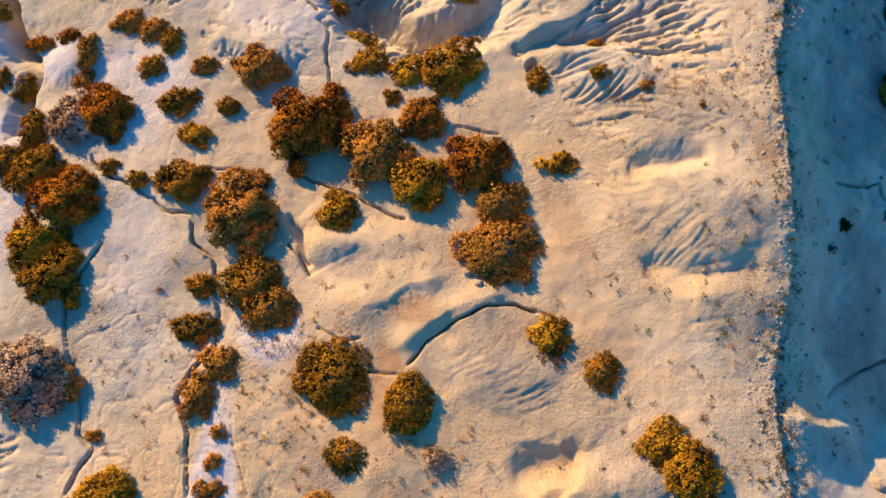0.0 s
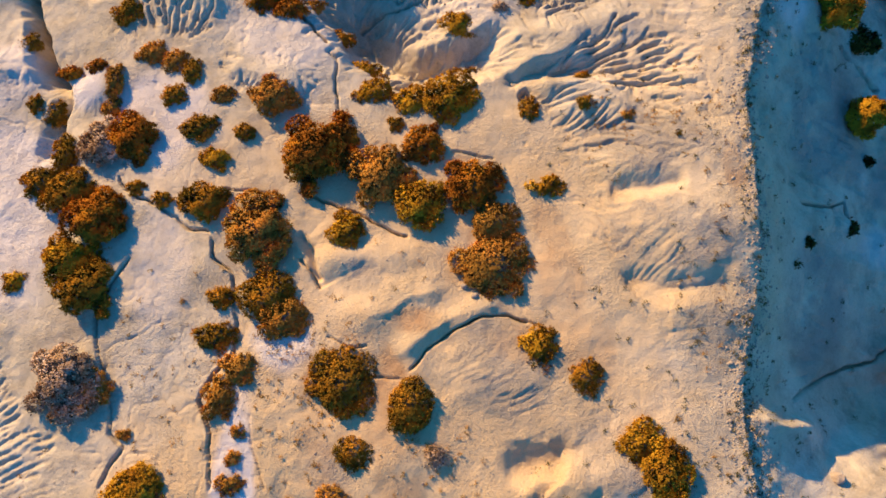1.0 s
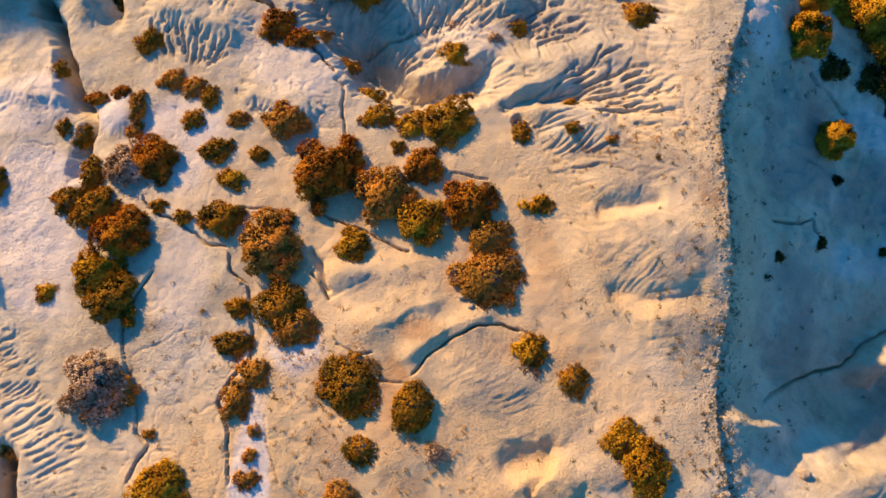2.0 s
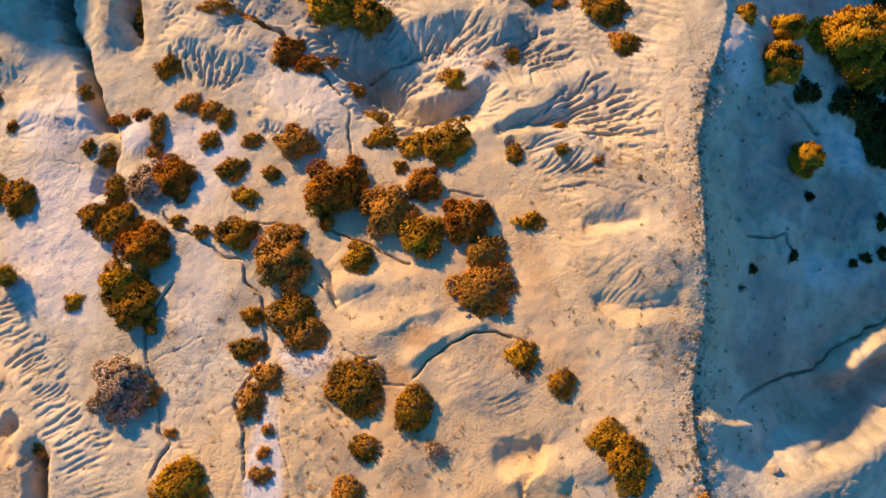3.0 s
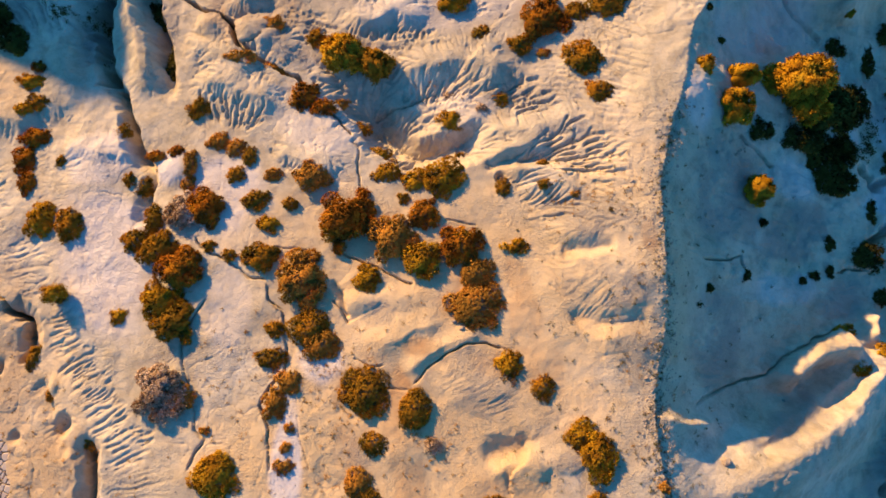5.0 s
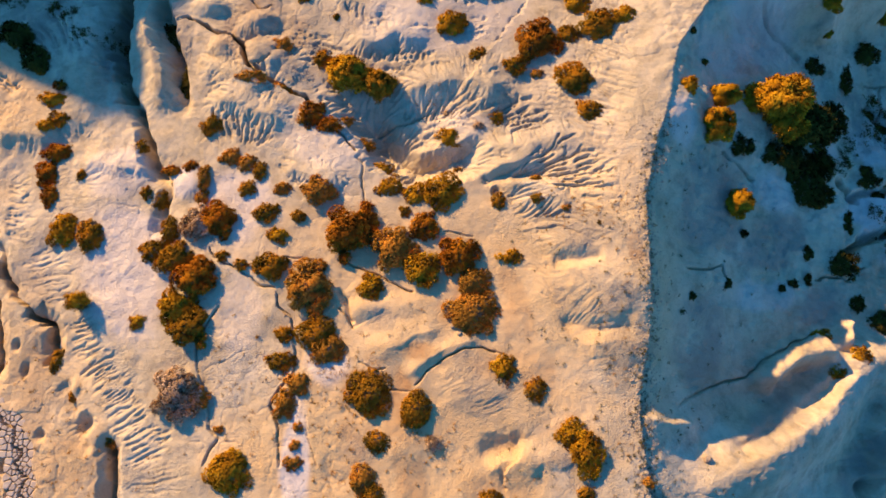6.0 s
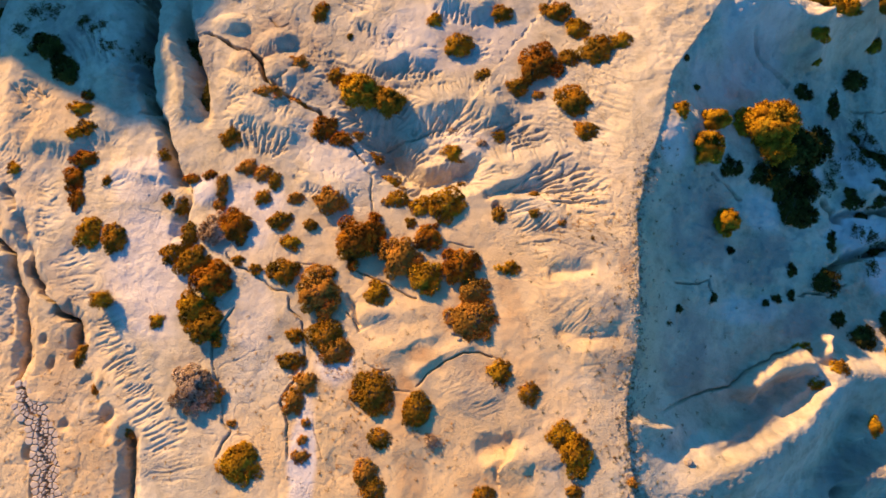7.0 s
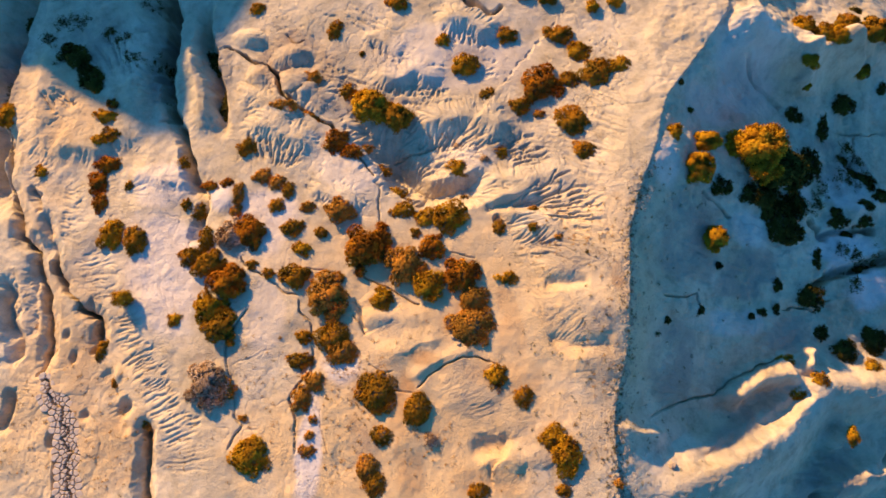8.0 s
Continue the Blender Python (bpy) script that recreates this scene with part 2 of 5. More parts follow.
    def ridge(self, points, height, left, right, ends=0.25, wobble=0.2, power=1.5):
        """A spur: its flanks fall off over their own widths left and right of its way."""
        cut, d, t = self.set_line(points, max(left, right) * 2.2, wobble)
        w = np.where(d > 0, left, right)
        fade = smooth(t / ends) * smooth((1 - t) / ends) if ends else 1.0
        self.z[cut] += height * np.exp(-(np.abs(d) / w) ** power) * fade

    def hill(self, points, slope):
        """A hill along a line of given heights, with even flanks."""
        p = np.array(points, float)
        line = spline(p[:, :2])
        d, t = beside(self.x, self.y, line)
        lengths = np.r_[0, np.cumsum(np.linalg.norm(np.diff(p[:, :2], axis=0), axis=1))]
        top = np.interp(t, lengths / lengths[-1], p[:, 2]) + 0.5 * fbm(self.x, self.y, 3.0, 4, 63)
        up = top - slope * (np.hypot(d, 0.6) - 0.6)
        self.z = self.z + soft_plus(up - self.z, 0.25) * (np.abs(d) < 30)

    def patch(self, cx, cy, rx, ry, turn=0.0):
        """A soft-edged patch of ground: its cut, its weight and its own turned axes."""
        r = max(rx, ry) * 1.5
        cut = self.near(np.array([[cx - r, cy - r], [cx + r, cy + r]]), 0.1)
        x, y = self.x[cut] - cx, self.y[cut] - cy
        c, s = math.cos(radians(turn)), math.sin(radians(turn))
        u, v = c * x + s * y, -s * x + c * y
        q = np.hypot(u / rx, v / ry) + 0.25 * fbm(self.x[cut], self.y[cut], 1.2, 3, 31)
        return cut, smooth((1.25 - q) / 0.6), u, v

    def mound(self, cx, cy, rx, ry, turn, height):
        cut, w, u, v = self.patch(cx, cy, rx, ry, turn)
        self.z[cut] += height * np.exp(-1.6 * ((u / rx) ** 2 + (v / ry) ** 2)) * w

    def fan(self, first, last, count, depth, seed):
        """Branching runlets that fill the ground between two guide lines, each drawn the way the water runs."""
        one, two = spline(first, 8), spline(last, 8)
        rng = np.random.default_rng(seed)
        gap = np.linalg.norm(one - two, axis=1).mean() / count
        cut = self.near(np.vstack([one, two]), 2.5 * gap)
        x, y = self.x[cut], self.y[cut]
        x, y = x + 0.55 * gap * fbm(x, y, gap * 4, 3, seed), y + 0.55 * gap * fbm(x, y, gap * 4, 3, seed + 4)
        groove = np.zeros(x.shape)
        mains = (np.arange(count) + 0.5 + rng.uniform(-0.3, 0.3, count)) / count
        at = np.linspace(0, 1, len(one))
        for k in range(3 * count):
            q0 = mains[k // 3]
            if k % 3:
                t0, q1 = rng.uniform(0.0, 0.6), q0
                t1, q0, power = t0 + rng.uniform(0.2, 0.45), q0 + (-1) ** k * rng.uniform(0.4, 1.1) / count, rng.uniform(0.35, 0.8)
            else:
                t0, t1, q1, power = rng.uniform(0, 0.45), rng.uniform(0.7, 1.0), q0 + rng.uniform(-0.6, 0.6) / count, rng.uniform(0.5, 1.15)
            s = np.linspace(t0, min(t1, 1.0), 8)
            q = q0 + (q1 - q0) * np.linspace(0, 1, 8) ** 1.3
            line = np.stack([np.interp(s, at, one[:, c]) * (1 - q) + np.interp(s, at, two[:, c]) * q for c in (0, 1)], 1)
            d, t = beside(x, y, line)
            fade = smooth(t / 0.4) * smooth((1 - t) / 0.3) * power
            groove = np.maximum(groove, fade * np.exp(-np.abs(d) / (0.30 * gap * (0.7 + 0.5 * t))))
        self.z[cut] -= depth * groove

    def wash(self, box, rounds, steps, depth, seed, every=1, lowest=0.12):
        """Branching rills: where many runlets meet on a slope the ground is cut, again and again."""
        i0, i1 = np.searchsorted(self.xs, [box[0], box[2]])
        j0, j1 = np.searchsorted(self.ys, [box[1], box[3]])
        h = self.z[j0:j1:every, i0:i1:every].copy()
        first = h.copy()
        rows, cols = h.shape
        rng = np.random.default_rng(seed)
        for _ in range(rounds):
            gy, gx = np.gradient(h, self.ys[j0:j1:every], self.xs[i0:i1:every])
            slope = np.hypot(gx, gy) + 1e-6
            ux, uy = (-gx / slope).ravel(), (-gy / slope).ravel()
            px, py = [a.ravel() + rng.uniform(-0.5, 0.5, a.size) for a in np.meshgrid(np.arange(cols, dtype=float), np.arange(rows, dtype=float))]
            dx, dy = np.zeros(px.size), np.zeros(px.size)
            count = np.zeros(rows * cols)
            for _ in range(steps):
                k = np.clip(py + 0.5, 0, rows - 1).astype(np.int32) * cols + np.clip(px + 0.5, 0, cols - 1).astype(np.int32)
                count += np.bincount(k, minlength=rows * cols)
                dx, dy = 0.3 * dx + 0.7 * ux[k], 0.3 * dy + 0.7 * uy[k]
                px, py = px + dx, py + dy
            c = count.reshape(rows, cols)
            c = (4 * c + np.roll(c, 1, 0) + np.roll(c, -1, 0) + np.roll(c, 1, 1) + np.roll(c, -1, 1)) / 8
            bite = smooth((slope - lowest) / 0.22) * smooth((1.25 - slope) / 0.4)
            h -= depth * bite * np.minimum(np.log1p(c / 6.0) - 0.6, 1.6)
        cut = h - first
        edge = smooth(np.minimum(np.arange(cols), np.arange(cols)[::-1]) / 25)[None, :] * smooth(np.minimum(np.arange(rows), np.arange(rows)[::-1]) / 25)[:, None]
        cut = np.clip(cut * edge, -0.22, 0.06)
        fine = cut
        if every == 2:
            fine = np.repeat(cut, 2, 1)[:, : i1 - i0]
            fine[:, 1:-1:2] = (fine[:, 0:-2:2] + fine[:, 2::2][:, : fine[:, 1:-1:2].shape[1]]) / 2
            fine = np.repeat(fine, 2, 0)[: j1 - j0]
            fine[1:-1:2] = (fine[0:-2:2] + fine[2::2][: fine[1:-1:2].shape[0]]) / 2
        self.z[j0:j1, i0:i1] += fine * off_crest(self.x[j0:j1, i0:i1], self.y[j0:j1, i0:i1])

    def paint(self, cx, cy, rx, ry, turn, channel, amount):
        cut, w, u, v = self.patch(cx, cy, rx, ry, turn)
        if channel in (1, 2):
            w = w * smooth(0.5 + 1.1 * fbm(self.x[cut], self.y[cut], 1.3, 4, 88 + channel, 0.65) + 0.5 * (w - 0.5))
        self.soil[cut][..., channel] = np.maximum(self.soil[cut][..., channel], amount * w)

    def at(self, x, y):
        """The height at a place, between the grid's points."""
        i = np.clip(np.searchsorted(self.xs, x) - 1, 0, len(self.xs) - 2)
        j = np.clip(np.searchsorted(self.ys, y) - 1, 0, len(self.ys) - 2)
        u = (x - self.xs[i]) / (self.xs[i + 1] - self.xs[i])
        v = (y - self.ys[j]) / (self.ys[j + 1] - self.ys[j])
        z = self.z
        return (z[j, i] * (1 - u) + z[j, i + 1] * u) * (1 - v) + (z[j + 1, i] * (1 - u) + z[j + 1, i + 1] * u) * v


def stretched(marks, steps, end):
    """Even steps between marks, each stretch with its own, then ever longer ones out to the horizon."""
    parts = [np.linspace(a, b, round((b - a) / d), endpoint=False) for a, b, d in zip(marks, marks[1:], steps)]
    mid = np.r_[np.concatenate(parts), marks[-1]]

    def tail(d):
        out, total = [], 0.0
        while total < end:
            d *= 1.22
            total += d
            out.append(total)
        return np.array(out)

    return np.concatenate([mid[0] - tail(steps[0])[::-1], mid, mid[-1] + tail(steps[-1])])


land = Relief(stretched((-35.0, -28.0, 11.0, 31.5), (0.085, 0.054, 0.09), 2500), stretched((-8.0, -5.0, 13.0, 27.0, 32.5), (0.065, 0.05, 0.064, 0.09), 2500))
# ---- relief of the place ----
# unseen hill to the north-west, whose evening shadow lies on the upper ravines
land.hill([(-74, 55, -1), (-51.0, 40.9, 5.5), (-51.1, 44.6, 8.8), (-52.1, 47.4, 12.3), (-51.2, 48.1, 14.1), (-49.0, 47.4, 14.3), (-46.5, 46.1, 14.7), (-45.6, 50.5, 14.8), (-41.0, 50.7, 13.6), (-37.7, 52.7, 13.1), (-36, 66, 13)], 1.5)
# far western gully and the spur beside it
land.gully([(-31.75, 34.31), (-31.32, 28.33), (-31.40, 25.90), (-31.71, 23.05), (-31.83, 20.73), (-32.24, 18.28), (-31.60, 15.89), (-31.38, 13.74), (-30.51, 12.04), (-29.55, 10.82), (-29.15, 9.57)], 2.6, 0.9, 0.0, 0.24, 0.2, right=2.4, soft=0.7)
land.gully([(-31.12, 17.68), (-30.45, 15.35), (-30.27, 13.29), (-29.37, 11.63), (-28.48, 10.46), (-28.12, 9.26), (-26.76, 8.28), (-26.34, 6.85), (-25.59, 5.45), (-25.11, 4.07), (-24.80, 2.70), (-24.58, 1.18), (-24.79, -0.09)], 0.7, 1.0, 0.0, 0.1, 0.2, right=0.7, soft=0.1)
land.ridge([(-28.33, 23.86), (-28.72, 21.65), (-28.50, 18.63), (-27.84, 16.17), (-26.34, 14.12)], 0.54, 1.88, 1.08)
land.ridge([(-27.14, 15.70), (-24.73, 15.33), (-22.47, 15.03)], 0.48, 1.62, 0.81)
land.gully([(-28.10, 12.84), (-27.44, 11.83), (-26.87, 10.83)], 0.6, 0.25, 0.0, 0.2, 0.3, right=0.5, soft=0.1)
land.gully([(-28.89, 6.59), (-28.26, 5.10), (-27.45, 3.09), (-26.86, 1.48), (-27.51, 0.56)], 0.9, 0.8, 0.0, 0.2, 0.35, right=0.6, soft=0.1)
land.gully([(-26.74, -0.29), (-26.67, -1.67), (-26.82, -3.38)], 0.7, 0.7, 0.0, 0.25, 0.3, right=0.5, soft=0.1)
land.gully([(-26.97, 8.06), (-26.36, 5.46), (-25.66, 2.58)], 0.3, 0.3, 0.0, 0.12, 0.15, right=0.8)
# northern ravine, its lit western shoulder and the narrow spur east of it
land.gully([(-21.74, 37.98), (-22.13, 31.32), (-20.71, 27.37), (-19.82, 24.51), (-19.57, 21.28), (-19.26, 19.27), (-18.41, 17.35)], 3.4, 0.9, 0.0, 0.4, 0.25, right=2.4, soft=0.5)
land.gully([(-19.14, 20.41), (-18.80, 18.31), (-17.63, 16.62), (-16.92, 14.76), (-16.36, 13.19), (-15.38, 11.83)], 1.1, 0.35, 0.0, 0.25, 0.25, right=0.9)
land.ridge([(-23.33, 24.62), (-21.89, 21.12), (-21.16, 17.80), (-20.42, 14.58)], 0.41, 1.12, 2.43)
land.ridge([(-18.29, 23.41), (-17.51, 20.86), (-16.66, 18.37), (-15.85, 16.14)], 0.68, 1.12, 0.74)
land.gully([(-17.12, 26.77), (-16.83, 23.15), (-15.85, 20.52), (-15.13, 18.36), (-14.50, 15.79)], 1.5, 0.45, 0.0, 0.3, 0.25, right=1.1)
land.gully([(-16.56, 14.01), (-16.06, 12.85), (-15.28, 11.70), (-15.54, 10.19), (-15.71, 8.70)], 0.5, 0.35, 0.0, 0.12, 0.15, right=0.8)
land.mound(-14.01, 11.90, 1.1, 1.2, 0, 0.26)
land.mound(-13.95, 9.71, 1.1, 1.0, 0, 0.19)
land.ridge([(-21.10, 13.62), (-19.65, 13.34), (-17.99, 12.94), (-16.16, 12.27)], 0.26, 1.12, 0.61)
# clay humps along the wide northern rift
land.mound(-13.88, 23.38, 1.3, 0.8, -10, 0.52)
land.mound(-10.86, 21.97, 1.5, 1.0, 15, 0.64)
land.mound(-10.27, 19.99, 1.7, 1.5, 0, 0.68)
land.mound(-12.95, 20.52, 1.0, 0.7, -35, 0.38)
land.mound(-8.79, 18.95, 1.6, 1.3, 0, 0.38)
land.ridge([(-14.45, 19.76), (-12.99, 19.11), (-11.35, 18.12), (-9.76, 17.40)], 0.34, 1.0, 1.22)
land.ridge([(-13.87, 17.07), (-11.89, 16.65), (-9.95, 16.07), (-8.23, 15.27)], 0.41, 1.88, 0.88)
land.ridge([(-9.12, 12.74), (-7.82, 12.47), (-6.32, 11.95), (-5.20, 11.16)], 0.27, 1.12, 0.61)
# folds of the northern flats
land.ridge([(-6.20, 23.76), (-4.62, 22.95), (-3.24, 22.09)], 0.24, 1.0, 0.54)
land.ridge([(-1.48, 24.31), (0.17, 24.84), (1.69, 24.14), (2.77, 23.28)], 0.48, 1.12, 0.81)
land.ridge([(-5.58, 20.92), (-3.68, 20.39), (-2.23, 20.94), (-0.53, 19.87)], 0.34, 1.0, 0.68)
# basin below the tall northern shrub
land.scarp([(0.83, 11.06), (-1.58, 12.20), (-3.26, 13.54), (-4.62, 15.00), (-6.03, 16.54), (-7.68, 18.33)], 1.6, 3.8, 2.3, 0.42, 0.3)
land.ridge([(-2.61, 16.56), (-1.48, 17.37), (0.11, 17.78), (1.90, 17.67), (3.34, 17.01), (4.41, 16.36)], 0.68, 1.62, 1.15)
land.ridge([(8.14, 14.05), (6.50, 13.75), (4.49, 13.64), (2.41, 13.47), (0.68, 12.78)], 0.34, 0.69, 1.08)
land.ridge([(5.99, 12.78), (4.49, 12.68), (3.30, 12.36), (2.52, 11.81)], 0.44, 0.5, 1.08)
land.gully([(6.08, 11.85), (4.57, 11.97), (3.18, 11.87), (2.50, 11.33)], 0.16, 0.5, 0.0, 0.12, 0.15, right=0.6)
land.ridge([(7.14, 10.90), (5.52, 11.26), (4.18, 11.43), (3.23, 11.22)], 0.34, 0.62, 0.47)
land.mound(3.20, 11.03, 0.28, 0.35, 0, -0.52)
land.gully([(-4.22, 16.46), (-3.31, 14.56), (-1.83, 12.84), (0.18, 12.67), (1.96, 13.40), (3.49, 14.23)], 0.9, 1.0, 0.1, 0.25, 0.25, right=1.5, soft=0.6)
land.ridge([(7.63, 9.97), (5.87, 10.54), (3.88, 10.27)], 0.2, 0.62, 0.68)
# spurs west of the crest
land.ridge([(12.12, 5.16), (10.32, 5.35), (8.87, 5.82), (7.54, 5.95), (6.16, 5.53)], 0.28, 2.2, 1.3, 0.3, 0.3)
land.gully([(10.13, 3.68), (8.29, 3.45), (6.90, 3.67), (6.31, 3.49)], 0.22, 0.7, 0.0, 0.12, 0.15, right=0.7)
land.ridge([(12.13, 8.54), (10.08, 8.30), (8.37, 8.52), (6.77, 8.55), (5.22, 8.36)], 0.24, 1.8, 1.1, 0.3, 0.3)
land.mound(6.51, 8.00, 1.4, 0.7, -15, 0.22)
land.gully([(8.62, 7.16), (7.02, 7.14), (5.96, 7.01)], 0.2, 0.5, 0.0, 0.12, 0.15, right=0.5)
land.ridge([(12.13, 2.33), (10.15, 2.37), (8.42, 2.62), (6.55, 2.40)], 0.15, 1.0, 1.0, 0.3)
land.ridge([(-3.62, 2.08), (-2.16, 2.73), (-0.94, 3.30), (0.54, 3.78)], 0.36, 1.1, 0.65)
land.ridge([(-2.00, 0.81), (-1.16, 1.52), (0.05, 2.36), (1.27, 2.79), (2.49, 2.71)], 0.34, 0.7, 0.5)
land.mound(1.73, 0.88, 2.3, 1.7, -20, 0.34)
land.mound(-3.84, 4.64, 1.4, 0.75, 10, 0.3)
land.mound(-1.97, 4.82, 1.3, 0.8, 0, 0.19)
land.gully([(-5.26, 5.83), (-4.84, 5.04), (-4.36, 3.81)], 0.28, 0.15, 0.0, 0.12, 0.15, right=0.3)
land.scarp([(1.85, -2.39), (2.70, -2.02), (3.60, -1.88), (4.48, -2.06), (5.06, -2.59)], 0.78, 1.3, 1.25, 0.4, 0.35)
land.ridge([(2.47, -3.80), (3.29, -3.05), (4.21, -2.91), (5.21, -3.55)], 0.36, 0.5, 0.9)
land.mound(5.95, -2.76, 1.1, 0.8, -10, 0.22)
# east of the crest: lit spurs that stand out of the crest's shadow
land.ridge([(10.69, -5.21), (13.54, -4.40), (16.25, -3.50), (19.09, -2.27), (21.84, -0.86), (23.95, 0.86), (25.51, 1.77), (28.00, 1.89), (31.81, 2.43), (37.17, 3.06), (42.52, 3.57)], 2.4, 1.6, 2.2, 0.22, 0.1, 2.2)
land.ridge([(18.22, 0.08), (19.26, 1.38), (20.59, 2.17), (22.52, 2.69), (24.05, 2.66)], 1.7, 0.8, 0.6, 0.2, 0.2, 2.0)
land.ridge([(9.75, -0.73), (11.58, -1.10), (14.07, -1.47)], 0.44, 0.25, 0.47, 0.35)
land.ridge([(23.90, 2.66), (24.42, 3.88), (25.00, 4.97)], 1.3, 0.5, 0.5, 0.3)
land.gully([(14.75, -2.93), (17.47, -2.02), (20.76, -0.57), (23.11, 0.98), (24.53, 1.98)], 0.5, 0.6, 0.0, 0.12, 0.15, right=0.6)
land.gully([(24.08, -5.53), (27.08, -4.19), (29.38, -3.41), (32.23, -1.97)], 0.9, 0.5, 0.0, 0.12, 0.15, right=0.8)
land.ridge([(24.92, -4.92), (27.71, -3.98), (31.67, -2.81)], 2.0, 0.6, 0.7)
land.ridge([(26.38, 26.54), (27.90, 25.62), (30.04, 24.50)], 1.5, 0.5, 0.5, 0.25, 0.1)
land.ridge([(24.24, 25.21), (24.47, 23.97), (24.80, 22.11)], 1.2, 0.7, 0.7, 0.25, 0.1)
land.ridge([(26.08, -2.27), (26.99, -1.18), (27.84, -0.26)], 1.5, 0.5, 0.5, 0.3, 0.1)
land.ridge([(17.60, 25.20), (20.47, 24.30), (24.88, 24.50), (29.33, 26.50), (34.46, 27.30)], 2.2, 2.5, 1.1, 0.12)
land.ridge([(27.39, 13.31), (29.93, 14.86), (32.95, 16.48)], 0.6, 0.7, 0.9)
land.mound(15.81, 6.32, 0.7, 0.6, 0, 0.26)
# western bank and its gullies
land.gully([(-27.02, 11.04), (-26.26, 9.75), (-25.46, 8.14), (-25.06, 7.02), (-24.62, 6.36), (-23.81, 5.48)], 0.65, 0.8, 0.0, 0.15, 0.2, right=0.6, soft=0.1)
land.gully([(-22.96, 5.17), (-22.76, 4.56), (-22.16, 4.43), (-21.50, 3.89), (-21.33, 2.83), (-21.40, 1.70)], 0.6, 0.8, 0.0, 0.25, 0.2, right=0.6, soft=0.1)
land.mound(-18.81, -1.32, 0.55, 0.7, 10, -0.64)
land.mound(-23.46, 2.88, 0.32, 0.45, 0, -0.32)
land.mound(-22.77, 1.48, 0.26, 0.5, 0, -0.38)
land.mound(-21.34, -1.92, 0.4, 0.4, 0, -0.3)
land.mound(-19.66, 0.45, 0.4, 0.5, 0, 0.15)
land.gully([(-17.70, -1.71), (-17.25, -2.51), (-16.98, -3.79), (-16.97, -4.95), (-16.51, -7.55)], 0.75, 0.7, 0.0, 0.15, 0.2, right=0.75, soft=0.1)
land.gully([(-23.42, -2.34), (-22.98, -3.65), (-22.52, -5.10), (-22.01, -7.62)], 0.6, 0.5, 0.0, 0.2, 0.3, right=0.4, soft=0.1)
land.gully([(-20.53, 1.03), (-19.65, -0.63), (-19.01, -1.93), (-18.08, -2.86)], 0.25, 0.5, 0.0, 0.12, 0.15, right=0.8)
# runlets on the flanks
land.fan([(-29.06, 19.83), (-28.22, 18.56), (-27.24, 17.42)], [(-27.23, 19.79), (-26.21, 18.93), (-25.11, 18.00)], 6, 0.26, 201)
land.fan([(-23.95, 12.73), (-25.01, 12.52), (-26.28, 12.93)], [(-22.87, 8.30), (-24.14, 8.65), (-25.28, 8.99)], 12, 0.074, 202)
land.fan([(-27.72, 14.76), (-28.30, 14.36), (-28.83, 13.95)], [(-26.86, 12.73), (-27.61, 12.50), (-28.59, 12.29)], 5, 0.062, 203)
land.fan([(-27.25, 7.26), (-26.61, 7.08), (-26.02, 6.92)], [(-25.92, 1.84), (-25.28, 1.69), (-24.71, 1.89)], 11, 0.062, 204)
land.fan([(-26.62, 6.15), (-26.99, 5.96), (-27.54, 5.58)], [(-25.37, 1.16), (-25.76, 1.14), (-26.53, 1.11)], 10, 0.05, 205)
land.fan([(-20.65, 13.71), (-20.20, 13.03), (-19.67, 12.33)], [(-16.92, 12.88), (-16.52, 12.23), (-16.12, 11.58)], 12, 0.037, 206)
land.fan([(-27.82, 22.84), (-25.76, 21.42), (-23.76, 19.69)], [(-23.56, 25.81), (-22.57, 22.65), (-21.80, 20.50)], 7, 0.16, 207)
land.fan([(-23.40, 24.37), (-21.89, 23.00), (-20.38, 21.63)], [(-21.60, 18.68), (-20.51, 18.27), (-19.43, 18.03)], 9, 0.2, 208)
land.fan([(-15.73, 23.83), (-16.41, 22.96), (-16.81, 21.65)], [(-14.96, 21.21), (-15.51, 20.81), (-15.78, 19.96)], 5, 0.12, 209)
land.fan([(-13.64, 17.26), (-13.18, 16.06), (-12.52, 14.48)], [(-9.01, 15.97), (-9.55, 14.78), (-10.35, 13.54)], 14, 0.12, 210)
land.fan([(-9.09, 13.01), (-8.65, 12.27), (-8.20, 11.41)], [(-5.72, 12.05), (-5.68, 11.40), (-5.41, 10.69)], 11, 0.045, 211)
land.fan([(-6.04, 23.78), (-5.71, 22.96), (-5.35, 22.20)], [(-3.38, 22.36), (-3.35, 21.80), (-3.16, 21.26)], 7, 0.08, 212)
land.fan([(-0.95, 24.77), (-0.82, 23.76), (-1.42, 23.03)], [(2.30, 23.88), (2.21, 23.13), (1.86, 22.53)], 9, 0.1, 213)
land.fan([(-4.10, 20.68), (-3.86, 19.88), (-4.08, 19.23)], [(-0.42, 20.05), (-0.51, 19.45), (-0.96, 18.91)], 9, 0.09, 214)
land.fan([(1.12, 20.11), (-1.43, 19.62), (-4.01, 19.36)], [(1.72, 18.73), (-1.01, 18.59), (-3.96, 18.67)], 6, 0.06, 215)
land.fan([(-9.15, 21.83), (-7.17, 21.12), (-5.01, 20.18)], [(-9.08, 19.14), (-7.18, 19.07), (-5.05, 18.27)], 9, 0.07, 216)
land.fan([(-9.46, 25.36), (-7.44, 24.54), (-5.81, 23.28)], [(-7.94, 25.82), (-5.56, 25.01), (-3.92, 23.70)], 5, 0.05, 217)
